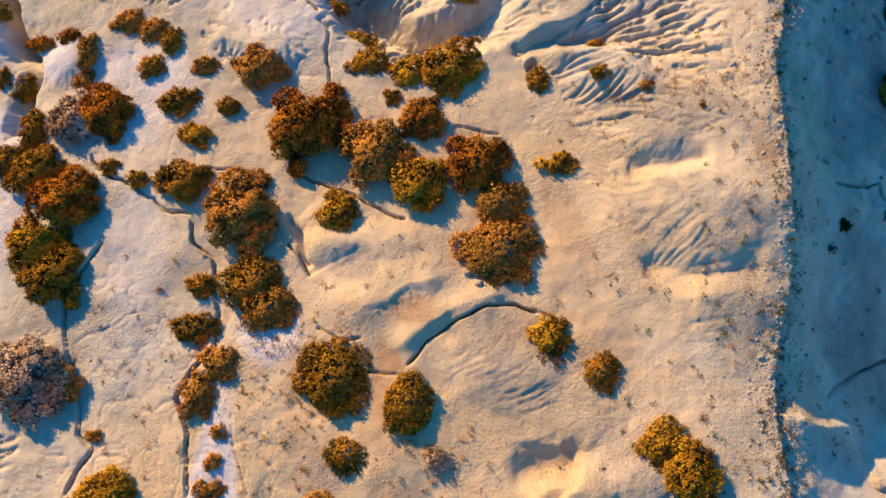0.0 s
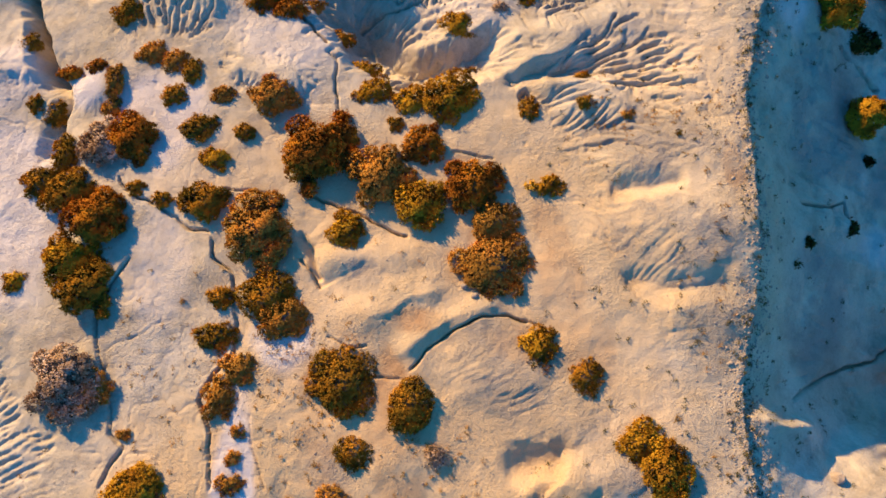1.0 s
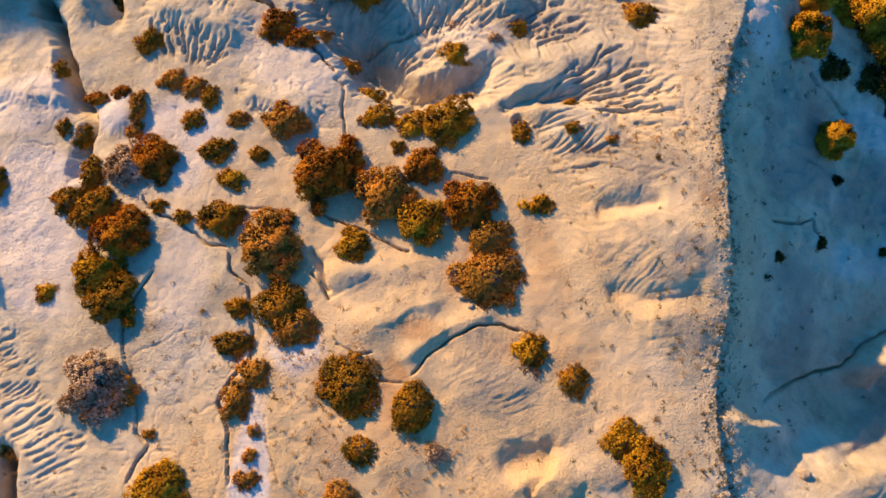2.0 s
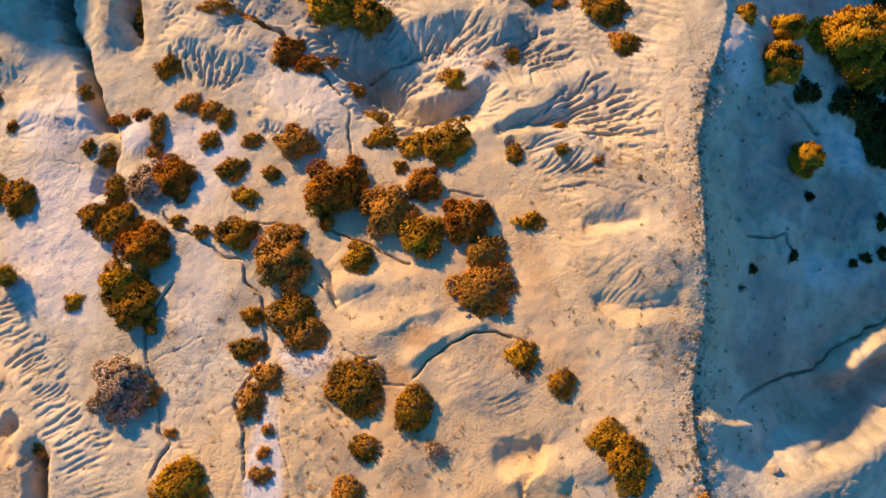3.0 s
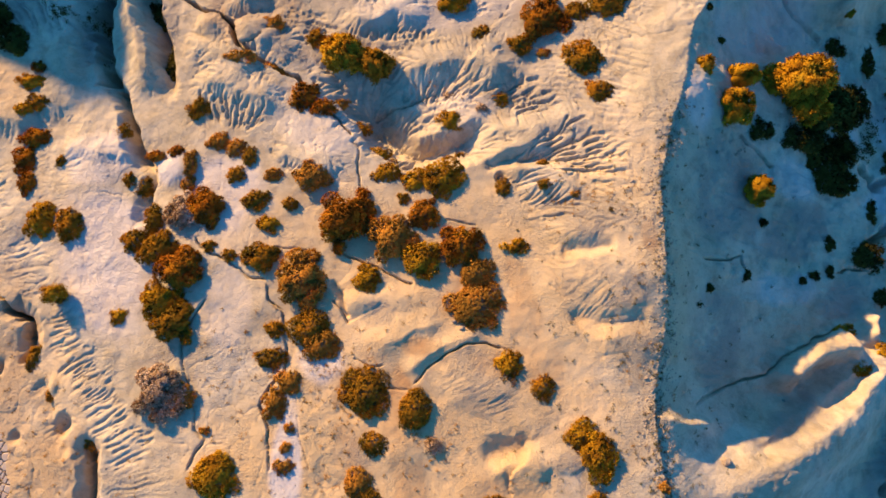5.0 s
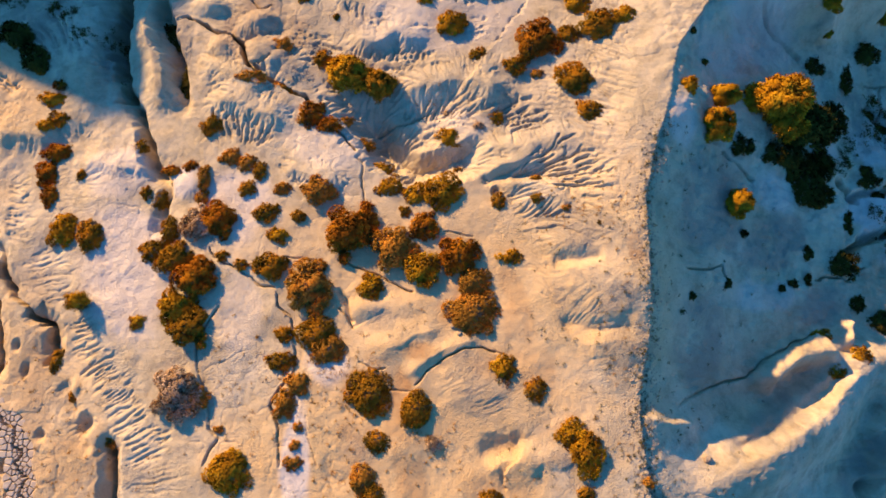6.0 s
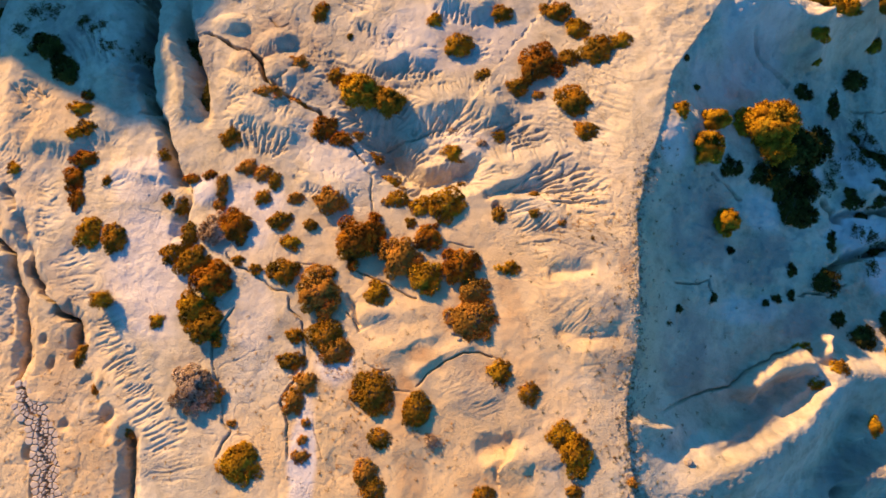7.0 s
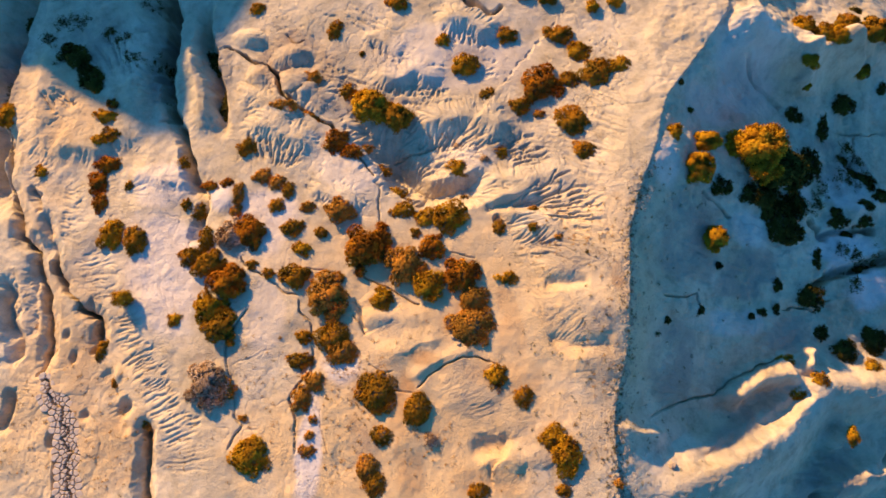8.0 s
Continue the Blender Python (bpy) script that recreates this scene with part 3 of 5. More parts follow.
land.fan([(2.91, 22.47), (1.80, 21.98), (0.50, 21.69)], [(3.68, 21.02), (2.58, 20.77), (1.11, 20.50)], 4, 0.06, 218)
land.fan([(-2.09, 17.17), (-1.89, 16.21), (-1.98, 15.28)], [(4.01, 16.63), (3.20, 16.09), (1.98, 15.43)], 16, 0.13, 219)
land.fan([(7.10, 14.78), (5.88, 13.53), (4.56, 12.61), (3.36, 12.02)], [(10.35, 10.60), (8.60, 10.78), (6.72, 11.00), (4.88, 11.03)], 14, 0.21, 220)
land.fan([(5.14, 16.96), (4.03, 16.33), (2.77, 15.48)], [(7.24, 14.88), (5.56, 14.55), (3.56, 14.12)], 8, 0.17, 221)
land.fan([(7.42, 14.15), (6.64, 13.66), (5.84, 12.87)], [(10.10, 11.67), (9.15, 11.67), (7.96, 11.60)], 8, 0.1, 222)
land.fan([(-2.45, 14.01), (-1.61, 13.70), (-0.51, 13.82)], [(-2.43, 12.97), (-1.05, 12.73), (0.58, 12.88)], 5, 0.06, 223)
land.fan([(9.78, 12.64), (8.17, 12.25), (6.72, 11.94)], [(9.98, 10.18), (8.46, 10.24), (6.88, 10.50)], 6, 0.07, 224)
land.fan([(-0.40, 13.35), (-1.15, 13.90), (-1.75, 14.82)], [(2.15, 12.83), (1.23, 13.37), (0.31, 13.83)], 8, 0.07, 225)
land.fan([(9.95, 4.24), (8.26, 3.82), (6.86, 3.61)], [(10.19, 3.26), (8.71, 3.29), (7.09, 3.32)], 5, 0.04, 226)
land.fan([(7.42, 5.66), (7.10, 4.76), (6.76, 4.01)], [(9.40, 5.37), (8.62, 4.47), (7.53, 3.84)], 8, 0.03, 227)
land.fan([(4.33, 6.18), (5.27, 5.38), (6.30, 4.35)], [(5.55, 6.38), (6.22, 5.58), (6.93, 4.69)], 7, 0.06, 228)
land.fan([(5.59, 8.27), (5.80, 7.60), (6.01, 7.02)], [(8.14, 8.17), (7.66, 7.58), (6.94, 7.05)], 8, 0.03, 229)
land.fan([(3.85, 6.97), (4.83, 6.67), (5.77, 6.11)], [(5.22, 7.30), (5.80, 6.87), (6.48, 6.32)], 4, 0.05, 230)
land.fan([(10.21, 2.38), (8.69, 2.16), (7.16, 1.93)], [(10.16, 0.87), (8.88, 1.10), (7.36, 1.11)], 5, 0.03, 231)
land.fan([(3.67, 0.52), (2.70, -0.06), (1.54, -0.42)], [(4.24, -0.09), (3.35, -0.60), (2.01, -1.02)], 4, 0.06, 232)
land.fan([(2.24, 2.31), (0.89, 1.28), (-0.31, 0.52)], [(3.74, 0.29), (2.55, -0.22), (1.43, -0.55)], 12, 0.035, 233)
land.fan([(-3.06, 2.51), (-2.19, 2.34), (-2.18, 1.93)], [(0.29, 3.58), (0.29, 3.26), (0.04, 2.96)], 8, 0.05, 234)
land.fan([(15.37, 22.05), (17.46, 21.43), (20.64, 20.57)], [(21.13, 24.46), (22.43, 23.26), (23.81, 22.06)], 9, 0.16, 235)
land.fan([(11.86, 11.41), (14.51, 11.29), (18.29, 10.54)], [(11.03, 5.28), (13.99, 4.62), (17.58, 4.61)], 9, 0.1, 236)
land.fan([(11.11, 4.03), (13.71, 2.95), (16.95, 2.14)], [(10.97, 0.22), (12.62, 0.10), (14.36, 0.48)], 6, 0.12, 237)
land.fan([(20.60, -4.36), (23.31, -4.02), (25.68, -4.03)], [(25.62, -0.78), (27.81, -1.83), (28.99, -2.90)], 8, 0.2, 238)
land.fan([(-21.06, 8.49), (-23.03, 8.04), (-24.62, 7.61)], [(-19.15, 5.08), (-20.92, 5.29), (-22.64, 5.23)], 11, 0.081, 239)
land.fan([(-18.87, 4.84), (-19.80, 4.42), (-20.82, 4.08)], [(-17.57, 2.58), (-18.66, 2.13), (-19.99, 1.60)], 10, 0.099, 240)
land.fan([(-17.51, 2.58), (-18.56, 1.99), (-19.77, 1.26)], [(-15.38, -0.02), (-16.44, -0.67), (-17.68, -1.52)], 13, 0.105, 241)
land.fan([(-15.31, -0.02), (-16.35, -0.73), (-17.60, -1.59)], [(-13.02, -2.31), (-14.70, -3.16), (-16.47, -3.77)], 11, 0.099, 242)
land.fan([(-12.20, -2.84), (-14.01, -3.25), (-15.86, -3.67)], [(-11.98, -4.39), (-13.78, -4.64), (-16.19, -4.95)], 7, 0.056, 243)
land.fan([(-20.07, 8.50), (-19.19, 6.69), (-17.30, 4.26)], [(-16.35, 6.42), (-15.95, 5.01), (-15.30, 3.28)], 8, 0.025, 244)
land.fan([(-26.47, -0.97), (-25.63, -2.95), (-24.73, -6.16)], [(-24.91, -0.89), (-24.33, -3.20), (-23.59, -6.07)], 5, 0.031, 245)
# rain has washed furrows into every slope
land.z += 0.06 * fbm(land.x, land.y, 1.9, 4, 58) + 0.022 * fbm(land.x, land.y, 0.6, 2, 62)
land.z += smooth((-14 - land.x) / 4) * 0.17 * fbm(land.x, land.y, 2.4, 6, 64, 0.55)
shady = smooth((land.x - 11.5) / 3) * smooth((40 - land.x) / 5)
land.z += shady * ((0.2 + 0.14 * smooth((land.y - 4) / 3)) * fbm(land.x, land.y, 2.2, 5, 59, 0.6) + 0.12 * fbm(land.x, land.y, 6.0, 2, 57))
land.wash((-14.5, 7.5, 12.5, 28.5), 5, 60, 0.013, 5)
land.wash((4.0, -6.0, 13.0, 9.0), 4, 50, 0.004, 6)
land.wash((-34.7, -7.8, -12.5, 31.5), 4, 50, 0.006, 7)
land.wash((12.5, -7.8, 31.2, 31.5), 4, 40, 0.007, 8, 2)
# rifts and sharp edges cut into the washed ground
land.rift([(-31.17, 17.71), (-30.49, 15.37), (-30.31, 13.30), (-29.44, 11.65), (-28.54, 10.48), (-28.16, 9.27), (-26.80, 8.29), (-26.38, 6.85), (-25.63, 5.46), (-25.15, 4.07), (-24.85, 2.70), (-24.62, 1.18), (-24.83, -0.09)], 2.6, 0.16, 0.3)
land.rift([(-21.42, 31.45), (-20.83, 27.53), (-19.94, 24.65), (-19.70, 21.40), (-19.38, 19.38), (-18.52, 17.44)], 2.8, 0.4, 0.8)
land.rift([(-18.26, 17.36), (-17.56, 16.37), (-16.88, 14.73), (-16.36, 13.16)], 0.7, 0.2, 0.35)
land.rift([(-16.39, 13.88), (-15.92, 12.92), (-15.18, 11.98)], 0.6, 0.15, 0.25)
land.rift([(-15.80, 22.95), (-14.51, 22.29), (-13.20, 21.59), (-12.39, 21.27), (-11.67, 20.76), (-11.36, 19.33), (-10.34, 18.50), (-9.33, 17.90), (-7.74, 17.04), (-6.91, 16.13)], 2.2, 0.21, 0.21)
land.rift([(-6.63, 15.92), (-5.50, 14.59), (-4.52, 13.67)], 0.7, 0.12, 0.12)
land.rift([(-11.36, 19.33), (-10.40, 19.04), (-9.71, 19.63)], 0.3, 0.08)
land.rift([(-11.47, 23.70), (-10.80, 22.93), (-10.05, 23.26)], 0.3, 0.1)
land.rift([(-3.71, 15.01), (-2.65, 15.30), (-1.58, 15.50), (-0.70, 15.90), (0.01, 16.12)], 0.35, 0.1)
land.rift([(-1.22, 0.65), (-0.49, 1.43), (0.54, 2.17), (1.40, 2.60), (2.39, 2.60), (3.12, 2.37)], 0.3, 0.07, 0.07)
land.rift([(12.41, -0.32), (14.81, 0.60), (17.46, 1.11), (19.14, 2.43), (21.29, 3.27), (22.50, 3.82)], 0.35, 0.1, 0.16)
land.rift([(13.31, 6.83), (14.84, 6.82), (15.97, 7.25), (16.17, 6.39)], 0.25, 0.1)
land.rift([(22.85, 6.96), (24.14, 7.27), (25.47, 7.12), (27.05, 8.06)], 0.35, 0.14)
land.rift([(33.35, 11.90), (31.90, 11.34), (30.56, 10.75), (28.97, 10.25), (28.20, 10.02), (26.94, 9.57), (25.39, 8.60)], 1.4, 0.4, 0.5)
land.rift([(24.83, 13.45), (25.85, 13.07), (26.39, 12.35), (27.49, 12.80), (29.22, 13.19), (31.02, 13.15)], 1.0, 0.3, 0.4)
land.rift([(28.56, 18.96), (29.23, 17.77), (31.13, 16.74)], 0.5, 0.3, 0.4)
land.rift([(29.89, 20.45), (29.72, 18.71), (29.17, 17.32)], 0.35, 0.12)
land.rift([(32.95, 21.17), (30.40, 20.45), (28.34, 20.27)], 0.3, 0.15)
land.rift([(16.14, 13.82), (17.42, 13.35), (18.75, 12.48)], 0.35, 0.15, 0.25)
land.rift([(19.44, 23.41), (20.43, 22.33), (22.06, 21.66), (23.39, 21.21)], 0.3, 0.12, 0.3)
land.rift([(-25.46, 8.14), (-25.06, 7.02), (-24.60, 6.36), (-23.79, 5.48), (-22.98, 5.17), (-22.78, 4.56), (-22.18, 4.44), (-21.52, 3.89), (-21.37, 2.83), (-21.42, 1.70)], 2.2, 0.16, 0.3)
land.rift([(-0.29, 27.12), (1.08, 26.17), (2.36, 25.39), (3.18, 26.13)], 0.9, 0.3, 0.4)
land.rift([(-17.32, -2.25), (-16.99, -3.79), (-16.96, -4.94), (-16.56, -7.23)], 2.2, 0.16, 0.35)
land.scarp([(-12.11, -3.56), (-11.78, -2.63), (-11.40, -1.99), (-11.92, -1.47), (-12.21, -0.07), (-12.82, 1.60), (-12.99, 2.66), (-12.54, 3.92), (-11.74, 4.99)], 0.08, 1.2, 0.09, 0.05, 0.03)
land.rift([(-12.11, -3.56), (-11.78, -2.63), (-11.40, -1.99), (-11.92, -1.47), (-12.21, -0.07), (-12.82, 1.60), (-12.99, 2.66), (-12.54, 3.92), (-11.74, 4.99)], 0.2, 0.05, 0.05)
land.scarp([(-8.01, -3.50), (-8.26, -1.30), (-8.72, -0.34), (-8.26, 0.56), (-7.55, 1.29), (-7.50, 2.31), (-7.76, 3.84), (-7.84, 4.33), (-8.54, 4.82), (-8.72, 5.82)], 0.096, 1.2, 0.09, 0.05, 0.03)
land.rift([(-8.01, -3.50), (-8.26, -1.30), (-8.72, -0.34), (-8.26, 0.56), (-7.55, 1.29), (-7.50, 2.31), (-7.76, 3.84), (-7.84, 4.33), (-8.54, 4.82), (-8.72, 5.82)], 0.24, 0.05, 0.05)
land.rift([(-8.72, 5.79), (-9.67, 6.06), (-10.58, 6.69), (-11.90, 7.45), (-12.54, 7.84), (-12.67, 8.24)], 0.3, 0.09, 0.09)
land.scarp([(-6.05, -3.36), (-6.58, -1.98), (-6.79, -0.68)], -0.032, 1.2, 0.09, 0.05, 0.03)
land.rift([(-6.05, -3.36), (-6.58, -1.98), (-6.79, -0.68)], 0.08, 0.05, 0.05)
land.rift([(-5.18, 7.19), (-3.98, 6.77), (-2.78, 6.29), (-1.80, 5.76), (-1.22, 5.51)], 0.3, 0.1, 0.12)
land.scarp([(-4.44, 3.57), (-4.83, 4.29), (-5.33, 4.78)], 0.072, 1.2, 0.09, 0.05, 0.03)
land.rift([(-4.44, 3.57), (-4.83, 4.29), (-5.33, 4.78)], 0.18, 0.05, 0.05)
land.rift([(-4.02, 10.46), (-4.21, 11.47), (-4.22, 12.84), (-4.66, 13.30)], 0.2, 0.07)
land.rift([(-8.43, 7.58), (-7.20, 7.45), (-5.97, 7.16)], 0.12, 0.07)
land.rift([(0.31, 8.81), (1.29, 8.66), (1.97, 8.49)], 0.12, 0.06)
land.rift([(-4.12, 1.90), (-3.36, 1.53), (-2.63, 1.53)], 0.1, 0.06)
land.rift([(-2.60, 0.46), (-1.50, 0.42), (-0.79, 0.32)], 0.12, 0.06)
land.rift([(2.85, 2.52), (3.29, 2.33), (3.73, 2.05)], 0.1, 0.06)

# the bed of the western gully, hollowed for its mud plates
MUD = spline([(-24.35, 0.25), (-23.95, -0.60), (-23.05, -1.60), (-22.40, -2.75), (-22.05, -4.05), (-21.72, -5.50), (-21.35, -7.10)], 6)
MUD_TOP = np.convolve(np.pad([land.at(x, y) for x, y in MUD], 6, "edge"), np.ones(13) / 13, "valid") - 0.02


def mud_reach(t):
    """Half the width of the cracked bed along its way."""
    return 0.2 + 0.5 * smooth(t / 0.3) + 0.12 * np.sin(31 * t) * smooth(t / 0.3)


land.hollow(MUD, MUD_TOP - 0.32, mud_reach)
# soil colours: 0 bleached wash and painted light, 1 grey weathered crust and painted shade, 2 loose brown soil
for place in (
    (*(-14.42, 12.05), 0.8, 1.0, 0, 0, 1.0), (*(-17.57, 7.10), 2.6, 4.2, 20, 0, 0.9), (*(-7.20, -3.20), 0.72, 3.6, 0, 0, 1.0), (*(-5.70, 1.70), 1.3, 0.9, -25, 0, 0.9),
    (*(-10.62, 4.49), 1.2, 2.4, 0, 0, 0.4), (*(-6.17, 14.00), 2.5, 1.6, -20, 0, 0.5), (*(1.31, 15.19), 1.8, 0.9, -10, 0, 0.4),
    (*(-0.07, 22.05), 5.0, 2.4, 0, 0, 0.5), (*(-11.32, 10.53), 2.4, 2.0, 0, 0, 0.8), (*(-18.46, 12.71), 2.2, 1.6, 0, 0, 0.7),
    # the four ravine patches (x below -15) put deep shade into the grey
    (*(6.0, 14.5), 3.0, 2.4, 0, 1, 0.4), (*(3.0, 20.0), 4.0, 3.0, 0, 1, 0.3), (*(-10.8, 21.6), 2.6, 2.4, 0, 1, 0.8), (*(-8.2, 19.6), 2.0, 1.6, 0, 1, 0.6), (*(-20.2, 22.5), 1.2, 4.2, 0, 1, 0.9), (*(-15.8, 22.0), 0.9, 3.0, 15, 1, 0.8), (*(-31.8, 22.0), 1.4, 5.0, 0, 1, 0.8), (*(-25.0, 23.5), 2.0, 2.6, 30, 1, 0.5),
    # the first two, on the spurs, are grey crust plus painted flank shading
    (*(7.51, 8.81), 2.4, 1.2, -15, 1, 0.6), (*(7.84, 5.48), 2.4, 1.3, -10, 1, 0.6), (*(9.19, 2.66), 1.6, 1.6, 0, 1, 0.3), (*(-6.09, 22.02), 2.2, 1.6, 0, 1, 0.35),
    (*(15.41, 10.75), 2.6, 3.4, 20, 1, 0.6), (*(14.14, 2.98), 1.8, 2.6, 0, 1, 0.6), (*(20.50, 9.31), 3.0, 1.4, 10, 1, 0.7),
    # the pale patch at (19.6, 22.4) brightens dim shade through its colour
    (*(28.18, 17.60), 2.6, 2.2, 0, 1, 0.7), (*(18.50, 21.41), 1.4, 2.6, 25, 1, 0.15), (*(19.60, 22.40), 2.8, 3.2, 25, 0, 0.6), (*(23.42, 5.43), 2.4, 1.2, 20, 1, 0.6), (*(18.74, -0.95), 3.0, 0.8, 25, 1, 0.6), (*(25.67, -4.03), 3.0, 1.4, 25, 1, 0.6),
    # the patch at (13.4, 14.8) paints grazing light below the crest
    (*(27.61, 12.13), 1.6, 0.9, 10, 0, 0.9), (*(28.49, 15.51), 2.0, 1.2, -30, 0, 0.7), (*(29.91, 8.69), 1.6, 1.2, 0, 0, 0.8), (*(13.42, 14.81), 1.0, 1.6, 0, 0, 0.6),
    (*(28.11, 11.64), 2.8, 1.0, 8, 0, 0.9), (*(30.37, 9.21), 1.7, 1.5, 0, 0, 0.9), (*(27.93, 10.49), 1.2, 0.6, 15, 0, 0.8), (*(24.50, 14.97), 1.2, 1.0, 0, 0, 0.6), (*(28.85, 15.92), 1.6, 1.6, 0, 0, 0.5),
    (*(18.89, 5.79), 3.0, 0.9, 5, 0, 0.5), (*(20.14, 11.93), 1.6, 1.2, 0, 0, 0.6), (*(16.77, 19.54), 2.2, 1.2, 0, 0, 0.4), (*(14.44, 8.79), 1.6, 1.0, 0, 1, 0.6), (*(19.51, 8.07), 2.4, 0.9, 0, 1, 0.6),
    (*(-15.45, -3.96), 1.4, 0.8, 0, 1, 0.5), (*(-4.00, -2.54), 0.9, 0.9, 0, 1, 0.5), (*(1.65, 1.29), 1.6, 1.1, 25, 1, 0.5), (*(-2.98, 4.11), 1.2, 0.7, 0, 1, 0.45), (*(2.51, 0.76), 2.6, 1.7, 0, 1, 0.35), (*(6.10, -2.47), 1.6, 0.9, 0, 1, 0.5),
):
    land.paint(*place)
for place in (
    (*(-10.6, 21.4), 2.8, 2.4, 0, 2, 0.3), (*(4.2, 3.2), 0.8, 2.2, 15, 2, 0.4), (*(5.2, 1.6), 1.0, 1.6, 30, 2, 0.35),
    (*(-1.58, -2.26), 1.0, 3.4, 8, 2, 0.5), (*(-1.74, -0.01), 0.6, 1.7, 10, 2, 0.7), (*(-4.40, -2.27), 0.9, 1.3, 0, 2, 0.5), (*(-0.93, 2.43), 0.9, 0.5, 0, 2, 0.6), (*(0.92, 4.20), 0.9, 0.5, 20, 2, 0.6), (*(3.35, 1.65), 1.6, 0.8, 0, 2, 0.3), (*(-3.57, 0.47), 2.4, 1.2, 0, 2, 0.35), (*(-22.34, -0.42), 2.2, 4.5, 0, 2, 0.32), (*(-24.76, 4.01), 3.5, 4.5, 0, 2, 0.18), (*(-27.14, 11.49), 2.6, 3.6, 0, 2, 0.18), (*(-19.45, -3.90), 3.0, 3.0, 0, 2, 0.35), (*(-26.60, 16.79), 3.0, 3.0, 0, 2, 0.18), (*(-22.70, 7.37), 2.2, 2.6, 0, 1, 0.45),
    (*(4.19, 5.08), 0.6, 2.2, 20, 2, 0.45), (*(10.07, 7.42), 0.45, 0.9, 0, 2, 0.6), (*(-24.89, -0.89), 2.0, 5.0, 0, 2, 0.18),
    (*(-2.87, 2.46), 1.2, 0.7, 20, 2, 0.3), (*(2.69, -4.48), 2.0, 1.0, 0, 2, 0.3), (*(0.63, 6.14), 2.5, 1.0, -20, 2, 0.25),
):
    land.paint(*place)
for place in (
    (*(0.80, 2.30), 9.0, 9.0, 0, 3, 0.65), (*(-2.19, -2.92), 9.0, 4.0, 0, 3, 0.85), (*(8.75, 6.47), 3.5, 8.0, 0, 3, 0.35),
    (*(-22.51, -1.44), 5.0, 7.0, 0, 3, 0.4), (*(-28.15, 18.07), 4.0, 4.0, 0, 3, 0.4), (*(-6.34, 7.43), 6.0, 3.0, -20, 3, 0.4),
):
    land.paint(*place)
# weathering at every scale
land.z += 0.06 * np.maximum(land.soil[..., 1], 0.05) * fbm(land.x, land.y, 0.34, 2, 65, 0.6)
# shallow creases where water stood and ran, in patches over the open clay
worn = smooth(0.5 + 1.6 * fbm(land.x, land.y, 5.5, 2, 66)) * smooth((32 - land.x) / 1) * smooth((land.x + 36) / 1)
for size, depth, seed in ((1.3, 0.05, 67), (0.55, 0.028, 68)):
    crease = np.abs(fbm(land.x + 0.4 * fbm(land.x, land.y, 1.0, 2, 71), land.y, size, 2, seed))
    land.z -= depth * worn * np.exp(-crease / 0.07)
land.z += 0.05 * fbm(land.x, land.y, 1.4, 4, 60) + 0.006 * fbm(land.x, land.y, 0.32, 2, 61)


def ground_sheet():
    """One sheet of ground from underfoot to the horizon."""
    rows, cols = land.x.shape
    me = bpy.data.meshes.new("ground")
    co = np.stack([land.x, land.y, land.z], -1).astype(np.float32)
    i = np.arange(rows * cols).reshape(rows, cols)
    quads = np.stack([i[:-1, :-1], i[:-1, 1:], i[1:, 1:], i[1:, :-1]], -1).reshape(-1, 4)
    me.vertices.add(rows * cols)
    me.vertices.foreach_set("co", co.ravel())
    me.loops.add(quads.size)
    me.loops.foreach_set("vertex_index", quads.ravel().astype(np.int32))
    me.polygons.add(len(quads))
    me.polygons.foreach_set("loop_start", np.arange(0, quads.size, 4, dtype=np.int32))
    me.polygons.foreach_set("use_smooth", np.ones(len(quads), bool))
    me.update(calc_edges=True)
    layer = me.attributes.new("soil", "FLOAT_COLOR", "POINT")
    layer.data.foreach_set("color", land.soil.ravel())
    me.materials.append(SOIL)
    return tagged(new("ground", me), "pale eroded clay badland with gullies and rills", "ground", kind="structure")


ground_sheet()

# ---- plants ----
def mesh_of(name, co, faces, material):
    me = bpy.data.meshes.new(name)
    co, faces = np.asarray(co, np.float32), np.asarray(faces, np.int32)
    me.vertices.add(len(co))
    me.vertices.foreach_set("co", co.ravel())
    me.loops.add(faces.size)
    me.loops.foreach_set("vertex_index", faces.ravel())
    me.polygons.add(len(faces))
    me.polygons.foreach_set("loop_start", np.arange(0, faces.size, faces.shape[1], dtype=np.int32))
    me.update(calc_edges=True)
    me.materials.append(material)
    return me


def part(name, me, parent, label=""):
    ob = new(name, me)
    ob.parent = parent
    return tagged(ob, label)


def unit(v):
    return v / np.maximum(np.linalg.norm(v, axis=-1, keepdims=True), 1e-6)


def leaf_fan(rng, centre, out, per, length, width, spread):
    """Small pointed leaves that spray outwards from each tuft's centre."""
    c, o = np.repeat(centre, per, 0), np.repeat(out, per, 0)
    face = unit(o + spread * rng.normal(size=c.shape))
    way = unit(np.cross(face, rng.normal(size=c.shape)) + 0.45 * o)
    side = unit(np.cross(way, face))
    size = length * rng.uniform(0.6, 1.35, (len(c), 1))
    root = c + 0.6 * length * rng.normal(size=c.shape)
    w = side * size * width * 0.5
    # every leaf shows its upper face outwards
    w = np.where((np.cross(w, way) * o).sum(1, keepdims=True) < 0, -w, w)
    co = np.stack([root - w, root + w, root + way * size], 1).reshape(-1, 3)
    lean = np.repeat(unit(0.75 * o + 0.25 * face), 3, 0)
    return co, np.arange(len(co)).reshape(-1, 3), lean


